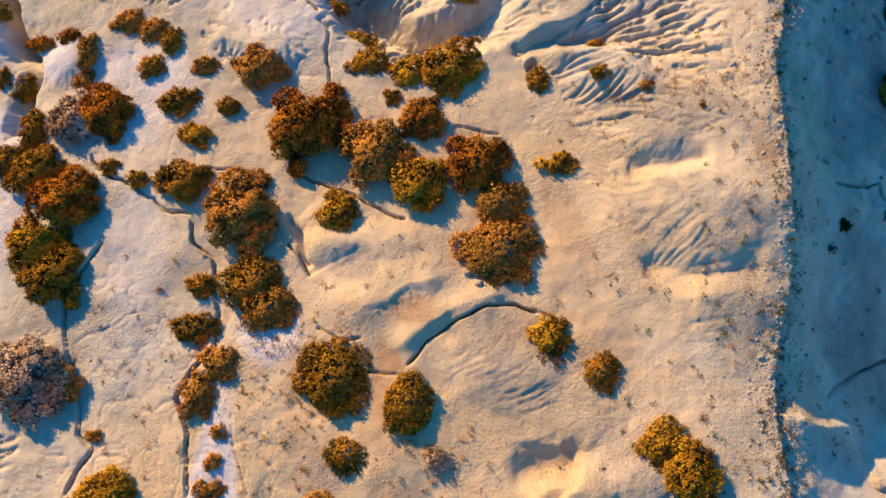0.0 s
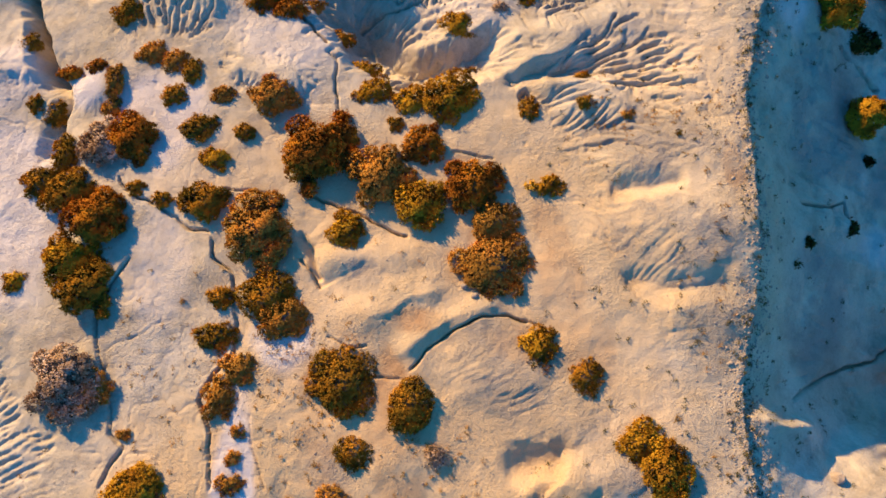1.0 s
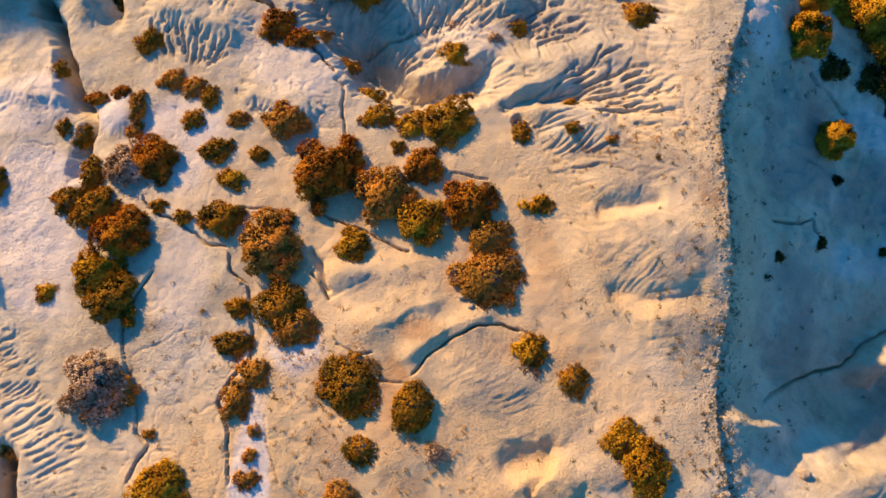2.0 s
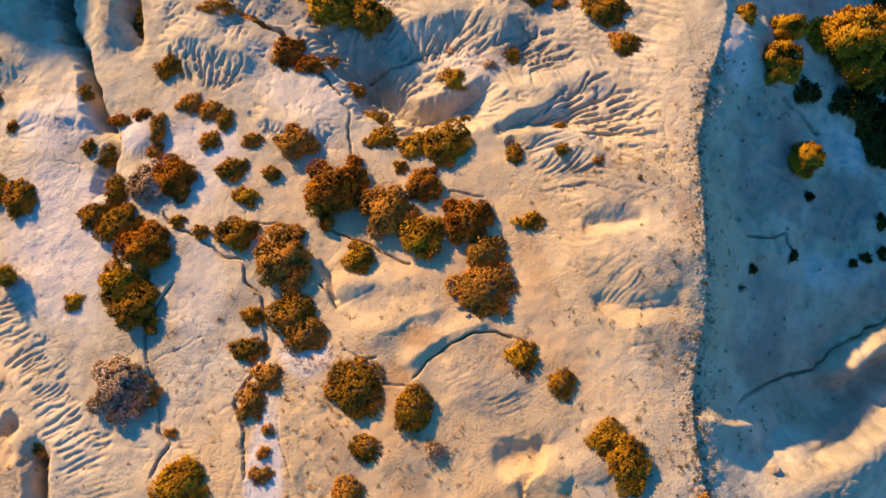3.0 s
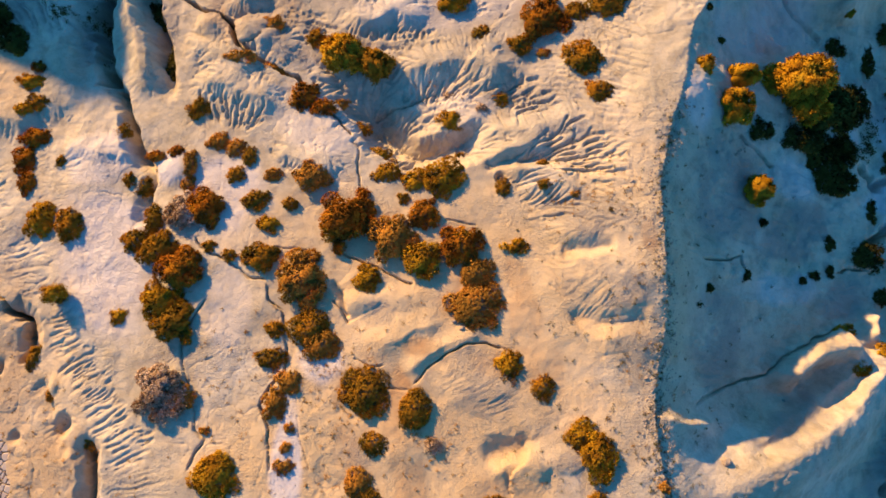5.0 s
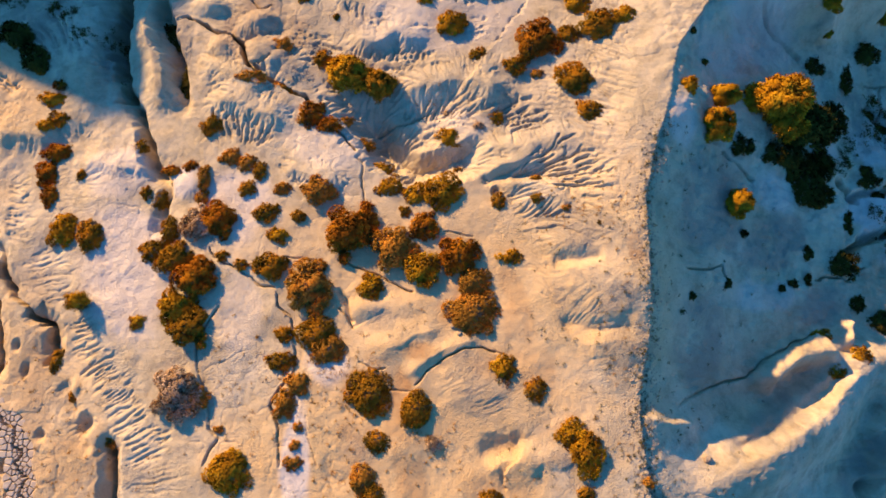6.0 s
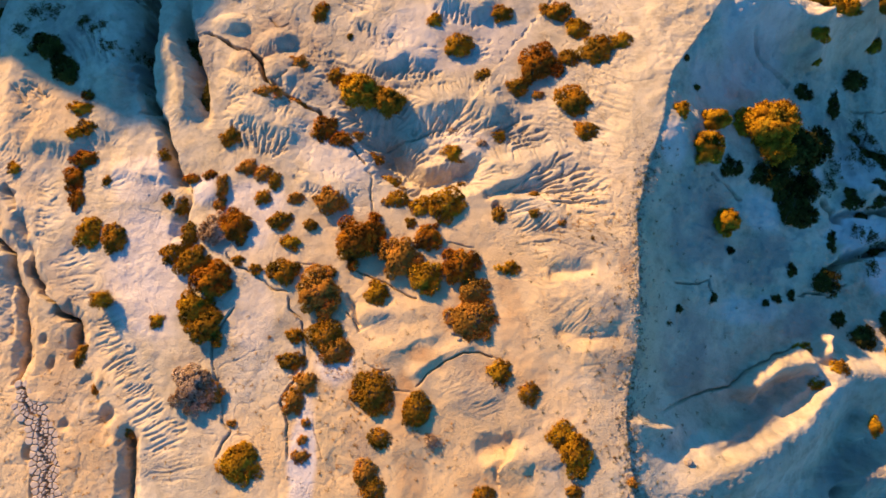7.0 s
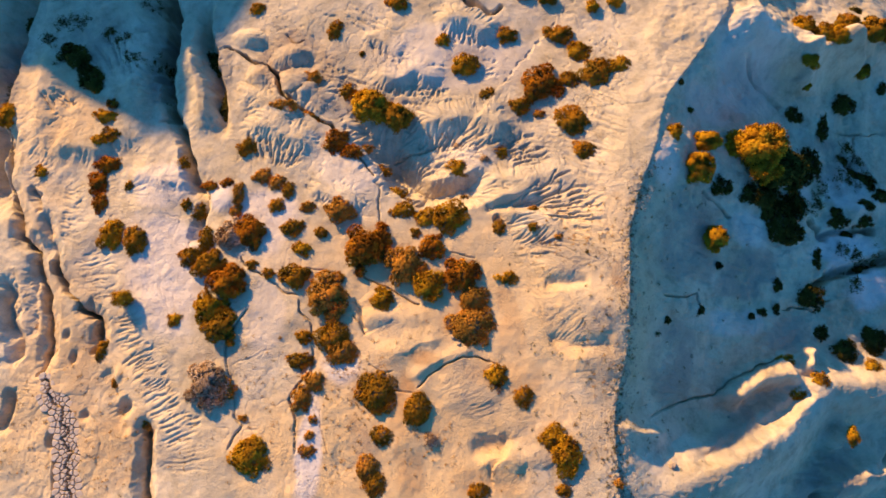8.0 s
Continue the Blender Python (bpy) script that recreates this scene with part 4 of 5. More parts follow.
# how each sort of shrub grows: lobes, tuft gap, leaves a tuft, leaf length, leaf width, spread, unevenness
HABITS = {
    "bushy": (15, 0.104, 17, 0.064, 0.80, 0.5, 0.15),
    "mat": (14, 0.086, 14, 0.056, 0.80, 0.5, 0.08),
    "twiggy": (8, 0.115, 13, 0.100, 0.3, 0.8, 0.20),
    "tree": (24, 0.155, 19, 0.100, 0.75, 0.6, 0.30),
}


def crown_mesh(rng, rx, ry, h, habit, leaves):
    lobes, gap, per, length, width, spread, rough = HABITS[habit]
    size = (0.84 + 0.22 * min(rx, 1.5)) * (1.35 if leaves is LEAVES["dark"] else 1.0)
    gap, length = gap * size, length * size
    if max(rx, ry) < 0.45:
        lobes = 6
    uneven, turn = {"tree": 0.22, "mat": 0.03}.get(habit, 0.12), rng.uniform(0, 2 * math.pi, 2)
    balls = [(np.array([0, 0, h * 0.25]), np.array([rx, ry, h * 0.93]) * (0.78 if habit == "mat" else 0.66))]
    for k in range(lobes):
        a = 2 * math.pi * (k + rng.uniform(-0.35, 0.35)) / lobes
        r = 0.84 * math.sqrt(rng.uniform(0.08, 1.0)) * (1 + uneven * math.sin(2 * a + turn[0]) + 0.8 * uneven * math.sin(3 * a + turn[1]))
        s = rng.uniform(0.18, 0.36)
        z = h * (0.70 - 0.55 * r * r + rng.uniform(-0.12, 0.1))
        balls.append((np.array([rx * r * math.cos(a), ry * r * math.sin(a), z]), np.array([rx * s, ry * s, h * rng.uniform(0.24, 0.40)])))
    centres, outs = [], []
    for k, (c, r) in enumerate(balls):
        area = 3.2 * (r[0] * r[1] + r[0] * r[2] + r[1] * r[2])
        count = max(10, int(area / gap**2))
        d = unit(rng.normal(size=(count, 3)))
        d[:, 2] = np.abs(d[:, 2]) * 1.15 - 0.25
        d = unit(d)
        p = c + d * r * (1 - rough * rng.random((count, 1)) * 1.6)
        keep = p[:, 2] > 0.02
        for j, (c2, r2) in enumerate(balls):
            if j != k:
                keep &= (((p - c2) / r2) ** 2).sum(1) > 0.72
        centres.append(p[keep])
        outs.append(unit(d[keep] / r * min(r)))
    centre, out = np.vstack(centres), np.vstack(outs)
    # the crown reads as one rounded body with smaller tufts on it
    dome = unit(centre / np.array([rx, ry, 2.0 * h]))
    out = unit(0.6 * out + 0.6 * dome) if habit == "tree" else unit(0.22 * out + 0.95 * dome)
    co, faces, lean = leaf_fan(rng, centre, out, per, length, width, spread)
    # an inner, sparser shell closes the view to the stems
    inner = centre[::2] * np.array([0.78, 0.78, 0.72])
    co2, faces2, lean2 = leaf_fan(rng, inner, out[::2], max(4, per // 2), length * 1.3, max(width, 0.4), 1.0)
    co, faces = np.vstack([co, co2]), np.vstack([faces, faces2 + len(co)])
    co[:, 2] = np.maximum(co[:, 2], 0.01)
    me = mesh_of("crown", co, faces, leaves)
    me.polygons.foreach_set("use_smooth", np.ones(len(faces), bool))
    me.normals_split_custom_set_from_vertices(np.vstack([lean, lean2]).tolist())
    # some inner leaves take the near-black tone to darken the gaps
    me.materials.append(GAP_SHADE)
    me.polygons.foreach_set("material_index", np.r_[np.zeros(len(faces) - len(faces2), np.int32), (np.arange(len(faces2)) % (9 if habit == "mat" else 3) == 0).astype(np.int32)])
    return me


def stem_mesh(rng, rx, ry, h, k, count):
    """A tapered woody stem that rises from the root and leans outwards."""
    co, faces = [], []
    a = 2 * math.pi * (k + rng.uniform(-0.3, 0.3)) / count
    reach = rng.uniform(0.35, 0.75)
    end = np.array([rx * reach * math.cos(a), ry * reach * math.sin(a), h * rng.uniform(0.5, 0.8)])
    thick = 0.018 + 0.03 * min(h, 2.0)
    bend = np.array([rng.normal() * 0.08 * rx, rng.normal() * 0.08 * ry, h * 0.12])
    for t in (0.0, 0.35, 0.7, 1.0):
        p = end * t + bend * math.sin(math.pi * t) + np.array([0, 0, -0.08 * (1 - t)])
        for q in range(5):
            b = 2 * math.pi * q / 5
            co.append(p + thick * (1 - 0.75 * t) * np.array([math.cos(b), math.sin(b), 0]))
    for ring in range(3):
        for q in range(5):
            u, v = ring * 5 + q, ring * 5 + (q + 1) % 5
            faces.append((u, v, v + 5, u + 5))
    return mesh_of("stem", co, faces, BARK)


SEED = [100]
LOOKS = {
    "rust": "rust-red", "gold": "golden-orange", "olive": "olive-brown", "tan": "tan-brown", "dry": "grey-mauve dried-out", "dark": "shade-darkened green",
}
FORMS = {"bushy": "leafy shrub", "mat": "low cushion shrub", "twiggy": "bare twiggy shrub", "tree": "tall spreading shrub"}


def shrub(x, y, rx, ry, h, hue, habit="bushy", where="on pale clay", turn=0.0):
    """A shrub of its own: stems and a crown of many small leaves."""
    SEED[0] += 1
    rng = np.random.default_rng(SEED[0])
    size = "small" if max(rx, ry) < 0.5 else "large" if max(rx, ry) > 1.2 else "knee-high" if h < 0.6 else "waist-high"
    name = "tall_shrub" if habit == "tree" else "tuft" if max(rx, ry) < 0.2 else "shrub"
    root = new(name)
    root.empty_display_size = 0.2
    h = h if h > 1.2 else (0.62 if max(rx, ry) < 0.9 else 0.76) * h
    z = sorted((land.at(x, y), land.at(x + 0.5 * rx, y), land.at(x - 0.5 * rx, y), land.at(x, y + 0.5 * ry), land.at(x, y - 0.5 * ry)))[1]
    z = max(z, land.at(x, y) - 0.25)
    root.matrix_world = pose(x, y, z - 0.02, 0, 0, turn)
    count = 3 if rx < 0.5 else 5
    for k in range(count):
        part("stem", stem_mesh(rng, rx, ry, h, k, count), root)
    part("crown", crown_mesh(rng, rx, ry, h, habit, LEAVES[hue]), root)
    form = "grass tuft" if name == "tuft" else FORMS[habit]
    kind = "tuft" if name == "tuft" else "shrub"
    return tagged(root, f"{size} {LOOKS[hue]} {form} {where}", kind, f"{kind}s on the badland")


shrub(-30.96, 17.73, 0.57, 0.99, 0.41, "gold", "bushy", "on a gully edge")
shrub(-27.45, 13.71, 0.54, 0.46, 0.27, "gold", "bushy", "on a gully edge")
shrub(-23.28, 17.58, 0.93, 0.50, 0.37, "gold", "bushy", "on a ravine shoulder")
shrub(-22.64, 16.27, 0.69, 0.53, 0.33, "olive", "bushy", "on a ravine shoulder")
shrub(-23.39, 15.79, 0.53, 0.38, 0.24, "gold", "bushy", "on a ravine shoulder")
shrub(-22.59, 14.24, 0.91, 0.57, 0.39, "rust", "bushy", "on pale clay")
shrub(-23.11, 12.99, 0.83, 0.83, 0.45, "rust", "bushy", "on pale clay")
shrub(-22.73, 11.56, 0.63, 0.74, 0.37, "rust", "bushy", "on pale clay")
shrub(-21.54, 9.38, 0.95, 1.03, 0.53, "gold", "bushy", "on bleached clay")
shrub(-19.79, 8.92, 0.91, 0.98, 0.51, "olive", "bushy", "on bleached clay")
shrub(-20.89, 12.76, 0.37, 0.37, 0.20, "olive", "bushy", "on bleached clay")
shrub(-17.45, 14.28, 0.56, 0.48, 0.28, "olive", "bushy", "beside a dark ravine")
shrub(-16.70, 11.49, 0.44, 0.40, 0.23, "olive", "bushy", "on a gully bank")
shrub(-15.90, 11.14, 0.58, 0.69, 0.34, "olive", "bushy", "on a gully bank")
shrub(-14.99, 9.14, 0.54, 0.93, 0.38, "olive", "bushy", "on a gully bank")
shrub(-13.04, 15.48, 0.74, 0.70, 0.39, "olive", "bushy", "on a rilled bank")
shrub(-11.77, 13.42, 0.73, 0.55, 0.24, "tan", "mat", "on a rilled bank")
shrub(-10.78, 13.00, 0.61, 0.54, 0.22, "tan", "mat", "on a rilled bank")
shrub(-10.04, 12.47, 0.43, 0.65, 0.29, "olive", "bushy", "on a rilled bank")
shrub(-10.65, 11.47, 0.64, 0.47, 0.30, "olive", "bushy", "on a rilled bank")
shrub(-15.22, 12.72, 0.73, 0.33, 0.26, "rust", "bushy", "round a pale mound")
shrub(-14.08, 12.94, 0.51, 0.33, 0.22, "rust", "bushy", "round a pale mound")
shrub(-13.26, 12.15, 0.40, 0.80, 0.30, "tan", "bushy", "round a pale mound")
shrub(-13.27, 11.12, 0.43, 0.47, 0.24, "tan", "bushy", "round a pale mound")
shrub(-13.27, 9.48, 0.96, 1.14, 0.57, "dry", "bushy", "on a pale mound")
shrub(-12.12, 9.64, 1.03, 1.21, 0.72, "rust", "bushy", "on a pale mound")
shrub(-9.53, 10.00, 0.88, 0.60, 0.39, "olive", "bushy", "on bleached clay")
shrub(-13.59, 25.68, 0.55, 0.59, 0.31, "gold", "bushy", "on a clay bank")
shrub(-30.79, 25.38, 0.77, 0.68, 0.39, "dark", "bushy", "in the shade of a ravine")
shrub(-26.51, 22.17, 1.11, 1.11, 0.60, "dark", "bushy", "in the shade of a ravine")
shrub(-24.93, 20.43, 0.86, 1.18, 0.55, "dark", "bushy", "in the shade of a ravine")
shrub(-15.03, 18.60, 0.54, 1.23, 0.44, "dark", "bushy", "in a shaded gully")
# dark shrub added where the bank only lies in shadow
shrub(-16.45, 21.97, 1.00, 1.00, 0.54, "dark", "bushy", "in the shade of a ravine")
shrub(-10.83, 18.19, 0.89, 0.45, 0.34, "tan", "bushy", "beside a clay rift")
shrub(-9.38, 17.59, 1.26, 0.44, 0.28, "tan", "mat", "beside a clay rift")
shrub(-9.19, 20.19, 0.67, 0.67, 0.36, "tan", "bushy", "on a clay hump")
shrub(-6.78, 19.49, 0.63, 0.56, 0.32, "olive", "bushy", "on a clay hump")
shrub(-8.04, 23.92, 0.57, 0.69, 0.34, "olive", "bushy", "on pale clay")
shrub(-0.68, 23.19, 0.52, 0.52, 0.28, "gold", "bushy", "on rilled clay")
shrub(0.80, 21.49, 0.93, 0.96, 0.51, "gold", "bushy", "on rilled clay")
shrub(3.53, 23.84, 0.79, 0.60, 0.37, "olive", "bushy", "on rilled clay")
shrub(2.41, 19.41, 0.59, 0.48, 0.28, "olive", "bushy", "on rilled clay")
shrub(6.95, 23.94, 0.98, 0.75, 0.46, "olive", "bushy", "on pale clay")
shrub(5.83, 20.21, 1.47, 1.32, 0.75, "rust", "bushy", "on pale clay")
shrub(4.47, 18.68, 0.80, 0.66, 0.39, "olive", "bushy", "on pale clay")
shrub(5.71, 18.13, 0.43, 0.29, 0.19, "tan", "bushy", "on pale clay")
shrub(7.59, 20.58, 0.66, 0.59, 0.34, "olive", "bushy", "on pale clay")
shrub(7.84, 17.52, 1.29, 1.21, 0.67, "olive", "bushy", "on pale clay")
shrub(8.53, 15.49, 0.87, 0.66, 0.41, "olive", "bushy", "on pale clay")
shrub(8.24, 22.73, 0.89, 0.74, 0.44, "gold", "bushy", "on pale clay")
shrub(9.32, 21.07, 1.24, 1.10, 0.63, "olive", "bushy", "on pale clay")
shrub(10.91, 21.63, 0.87, 0.58, 0.39, "gold", "bushy", "on pale clay")
shrub(-5.13, 18.36, 1.25, 1.15, 1.50, "gold", "tree", "on a basin rim")
shrub(-3.38, 17.74, 0.96, 0.89, 1.30, "olive", "tree", "on a basin rim")
shrub(-6.07, 22.22, 0.23, 0.19, 0.11, "olive", "bushy", "on pale clay")
shrub(-7.23, 15.99, 0.87, 0.87, 0.47, "rust", "bushy", "on a basin rim")
shrub(-6.10, 15.17, 0.72, 0.58, 0.35, "rust", "bushy", "on a basin rim")
shrub(-5.41, 15.58, 0.57, 0.38, 0.25, "tan", "bushy", "on a basin rim")
shrub(-4.29, 14.19, 0.77, 0.48, 0.33, "olive", "bushy", "on a basin rim")
shrub(-3.21, 12.63, 0.72, 0.54, 0.33, "gold", "bushy", "on a basin rim")
shrub(-2.58, 11.42, 0.88, 0.63, 0.40, "gold", "bushy", "on a basin rim")
shrub(-0.97, 10.94, 0.91, 0.84, 0.47, "gold", "bushy", "on a basin rim")
shrub(0.34, 11.08, 1.12, 1.12, 0.60, "gold", "bushy", "on a basin rim")
shrub(3.23, 15.52, 0.64, 0.53, 0.32, "gold", "bushy", "on rilled clay")
shrub(0.69, 14.39, 0.79, 0.71, 0.40, "gold", "bushy", "on rilled clay")
shrub(0.63, 15.95, 0.40, 0.22, 0.13, "dry", "twiggy", "on rilled clay")
shrub(2.31, 14.89, 0.32, 0.21, 0.12, "dry", "twiggy", "on rilled clay")
shrub(1.22, 12.62, 0.28, 0.21, 0.13, "olive", "bushy", "in a basin")
shrub(3.34, 10.49, 0.38, 0.52, 0.24, "olive", "bushy", "in a hollow")
shrub(5.40, 11.66, 0.38, 0.24, 0.16, "olive", "bushy", "on rilled clay")
shrub(5.39, 10.47, 0.45, 0.24, 0.18, "olive", "bushy", "on rilled clay")
shrub(6.85, 9.90, 0.30, 0.17, 0.12, "tan", "bushy", "on rilled clay")
shrub(-8.67, 11.43, 0.50, 0.39, 0.24, "tan", "bushy", "on pale clay")
shrub(-6.57, 11.26, 1.06, 0.92, 0.53, "tan", "bushy", "on pale clay")
shrub(-7.66, 9.78, 0.46, 0.32, 0.21, "olive", "bushy", "on pale clay")
shrub(-4.99, 8.79, 1.46, 1.46, 0.95, "rust", "bushy", "on pale clay")
shrub(-3.95, 9.41, 0.98, 0.98, 0.53, "rust", "bushy", "on pale clay")
shrub(-1.76, 9.98, 0.38, 0.35, 0.20, "olive", "bushy", "on pale clay")
shrub(-2.25, 7.86, 1.31, 1.38, 0.72, "tan", "bushy", "among other shrubs")
shrub(-0.67, 9.11, 0.97, 0.76, 0.46, "rust", "bushy", "among other shrubs")
shrub(-0.75, 6.72, 1.02, 1.09, 0.57, "gold", "bushy", "among other shrubs")
shrub(1.25, 7.49, 1.13, 1.13, 0.61, "rust", "bushy", "among other shrubs")
shrub(1.92, 6.06, 1.02, 0.88, 0.36, "tan", "mat", "among other shrubs")
shrub(1.91, 4.44, 1.48, 1.41, 0.55, "tan", "mat", "on pale clay")
shrub(-3.57, 5.71, 0.78, 0.75, 0.41, "gold", "bushy", "on pale clay")
shrub(-8.72, 8.73, 0.66, 0.49, 0.31, "gold", "bushy", "on pale clay")
shrub(-8.95, 6.94, 0.97, 0.90, 0.51, "olive", "bushy", "on pale clay")
shrub(-6.89, 5.78, 1.54, 1.44, 0.80, "tan", "bushy", "on pale clay")
shrub(-11.84, 7.65, 0.42, 0.32, 0.20, "olive", "bushy", "beside a thin rift")
shrub(-10.69, 7.14, 0.42, 0.42, 0.23, "olive", "bushy", "beside a thin rift")
shrub(-6.31, 3.36, 1.15, 1.01, 0.41, "olive", "mat", "beside a thin rift")
shrub(-5.69, 2.53, 1.01, 0.81, 0.34, "tan", "mat", "beside a thin rift")
shrub(-8.15, 3.33, 0.61, 0.41, 0.27, "olive", "bushy", "on bleached clay")
shrub(-8.25, 1.89, 0.84, 0.61, 0.39, "olive", "bushy", "on bleached clay")
shrub(-7.22, 0.75, 0.80, 0.73, 0.41, "tan", "bushy", "in a wash bed")
shrub(-7.90, -0.25, 0.66, 0.86, 0.41, "tan", "bushy", "in a wash bed")
shrub(-7.13, -1.39, 0.30, 0.23, 0.14, "tan", "bushy", "in a wash bed")
shrub(-7.23, -2.28, 0.36, 0.29, 0.18, "tan", "bushy", "in a wash bed")
shrub(-7.31, -3.16, 0.49, 0.36, 0.23, "tan", "bushy", "in a wash bed")
shrub(-3.43, 0.23, 1.22, 1.38, 0.49, "olive", "mat", "on brown soil")
shrub(-1.11, -0.57, 0.97, 1.10, 0.39, "olive", "mat", "on brown soil")
shrub(-2.95, -2.08, 0.81, 0.62, 0.27, "olive", "mat", "on brown soil")
shrub(-3.74, -3.92, 0.84, 0.84, 0.32, "tan", "mat", "on brown soil")
shrub(-3.23, -4.74, 0.71, 0.77, 0.28, "olive", "mat", "on brown soil")
shrub(-0.19, -2.19, 0.42, 0.48, 0.20, "dry", "twiggy", "on brown soil")
shrub(3.45, 1.45, 0.69, 0.79, 0.40, "gold", "bushy", "on pale clay")
shrub(5.00, 0.47, 0.58, 0.65, 0.23, "olive", "mat", "on pale clay")
shrub(6.69, -1.70, 0.77, 0.77, 0.41, "gold", "bushy", "on pale clay")
shrub(7.42, -2.61, 0.88, 1.14, 0.54, "gold", "bushy", "on pale clay")
shrub(7.34, -4.43, 0.50, 0.38, 0.23, "olive", "bushy", "on pale clay")
shrub(2.54, -4.83, 0.63, 0.51, 0.21, "olive", "mat", "on brown soil")
shrub(3.95, 7.35, 0.71, 0.41, 0.29, "gold", "bushy", "on pale clay")
shrub(-15.90, 8.02, 0.78, 0.71, 0.40, "olive", "bushy", "on bleached clay")
shrub(-14.59, 7.55, 1.13, 0.99, 0.74, "olive", "bushy", "on bleached clay")
shrub(-13.26, 6.35, 1.33, 1.26, 0.98, "rust", "bushy", "on bleached clay")
shrub(-14.19, 4.84, 1.04, 1.04, 0.79, "gold", "bushy", "on bleached clay")
shrub(-13.41, 3.67, 1.24, 1.10, 0.70, "olive", "bushy", "on bleached clay")
shrub(-19.75, 5.20, 0.64, 0.57, 1.25, "gold", "twiggy", "on bleached clay")
shrub(-16.36, 4.06, 0.49, 0.45, 0.25, "gold", "bushy", "on bleached clay")
shrub(-13.63, 0.32, 1.42, 1.49, 0.71, "dry", "bushy", "on pale clay")
shrub(-12.71, 0.10, 0.67, 0.81, 0.40, "tan", "bushy", "on pale clay")
shrub(-10.66, -3.61, 1.31, 1.31, 0.50, "gold", "mat", "on pale clay")
shrub(-11.38, -1.55, 0.33, 0.20, 0.14, "tan", "bushy", "beside a thin rift")
shrub(-20.96, 1.97, 0.42, 0.85, 0.32, "olive", "bushy", "in a gully")
shrub(-19.63, 0.18, 0.42, 0.48, 0.24, "tan", "bushy", "in a gully")
shrub(-17.46, -2.15, 0.44, 0.44, 0.24, "tan", "bushy", "in a gully")
shrub(13.98, 16.91, 0.53, 0.56, 0.65, "gold", "bushy", "on a shaded slope")
shrub(16.37, 16.80, 0.96, 0.70, 1.33, "gold", "bushy", "on a shaded slope")
shrub(15.64, 14.94, 1.09, 1.04, 1.35, "gold", "bushy", "on a shaded slope")
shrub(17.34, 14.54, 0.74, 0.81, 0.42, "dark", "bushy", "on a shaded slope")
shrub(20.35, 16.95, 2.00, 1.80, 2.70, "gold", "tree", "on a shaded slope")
# dark leaf tone here paints the shaded lower part of the tall crown
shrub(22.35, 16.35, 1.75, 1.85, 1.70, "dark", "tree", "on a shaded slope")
# the next two shrubs partly fill in the tall shrub's cast shadow
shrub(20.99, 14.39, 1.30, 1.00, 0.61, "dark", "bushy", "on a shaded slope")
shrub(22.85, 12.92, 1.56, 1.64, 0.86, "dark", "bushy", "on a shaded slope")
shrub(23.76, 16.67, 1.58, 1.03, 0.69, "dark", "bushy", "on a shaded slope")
shrub(17.10, 10.75, 0.88, 0.88, 1.45, "gold", "bushy", "on a shaded slope")
shrub(24.10, 23.60, 0.68, 0.74, 0.85, "gold", "bushy", "on a shaded slope")
shrub(24.80, 22.55, 0.38, 0.44, 0.60, "gold", "bushy", "on a shaded slope")
shrub(24.10, 26.15, 0.98, 0.85, 0.75, "gold", "bushy", "on a sunlit ridge")
shrub(25.45, 25.75, 0.98, 0.86, 0.75, "gold", "bushy", "on a sunlit ridge")
shrub(26.60, 25.70, 0.90, 0.75, 0.75, "gold", "bushy", "on a sunlit ridge")
shrub(27.70, 26.90, 1.15, 1.05, 0.90, "olive", "bushy", "on a sunlit ridge")
shrub(29.60, 26.70, 1.10, 0.92, 1.25, "olive", "bushy", "on a sunlit ridge")
shrub(31.40, 26.95, 1.15, 0.92, 1.40, "gold", "bushy", "on a sunlit ridge")
shrub(29.90, 24.95, 0.90, 0.68, 0.85, "gold", "bushy", "on a shaded slope")
shrub(9.14, 26.11, 0.52, 0.52, 0.55, "gold", "bushy", "on pale clay")
shrub(10.66, 26.55, 0.55, 0.50, 0.55, "gold", "bushy", "on pale clay")
shrub(6.04, 26.75, 0.75, 0.60, 0.60, "olive", "bushy", "on pale clay")
shrub(4.60, 26.95, 0.60, 0.50, 0.50, "tan", "bushy", "on pale clay")
shrub(-3.87, 26.00, 0.75, 0.65, 0.60, "olive", "bushy", "on pale clay")
shrub(-2.20, 26.75, 0.35, 0.30, 0.30, "olive", "bushy", "on pale clay")
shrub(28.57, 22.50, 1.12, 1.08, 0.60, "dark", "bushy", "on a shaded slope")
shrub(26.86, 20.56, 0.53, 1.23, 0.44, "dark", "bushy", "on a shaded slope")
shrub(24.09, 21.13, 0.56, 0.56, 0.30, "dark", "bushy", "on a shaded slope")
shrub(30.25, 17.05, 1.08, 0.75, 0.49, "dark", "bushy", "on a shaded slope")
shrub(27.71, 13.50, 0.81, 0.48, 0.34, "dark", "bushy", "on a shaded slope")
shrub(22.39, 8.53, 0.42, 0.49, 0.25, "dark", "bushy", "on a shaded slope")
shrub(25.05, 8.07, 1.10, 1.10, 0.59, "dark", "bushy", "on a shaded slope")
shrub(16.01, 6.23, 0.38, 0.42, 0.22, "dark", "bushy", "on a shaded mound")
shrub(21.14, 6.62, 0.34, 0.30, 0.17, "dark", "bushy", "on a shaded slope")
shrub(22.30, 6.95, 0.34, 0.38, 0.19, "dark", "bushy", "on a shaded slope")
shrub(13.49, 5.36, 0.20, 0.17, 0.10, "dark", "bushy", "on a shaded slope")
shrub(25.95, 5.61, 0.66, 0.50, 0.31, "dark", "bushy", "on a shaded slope")
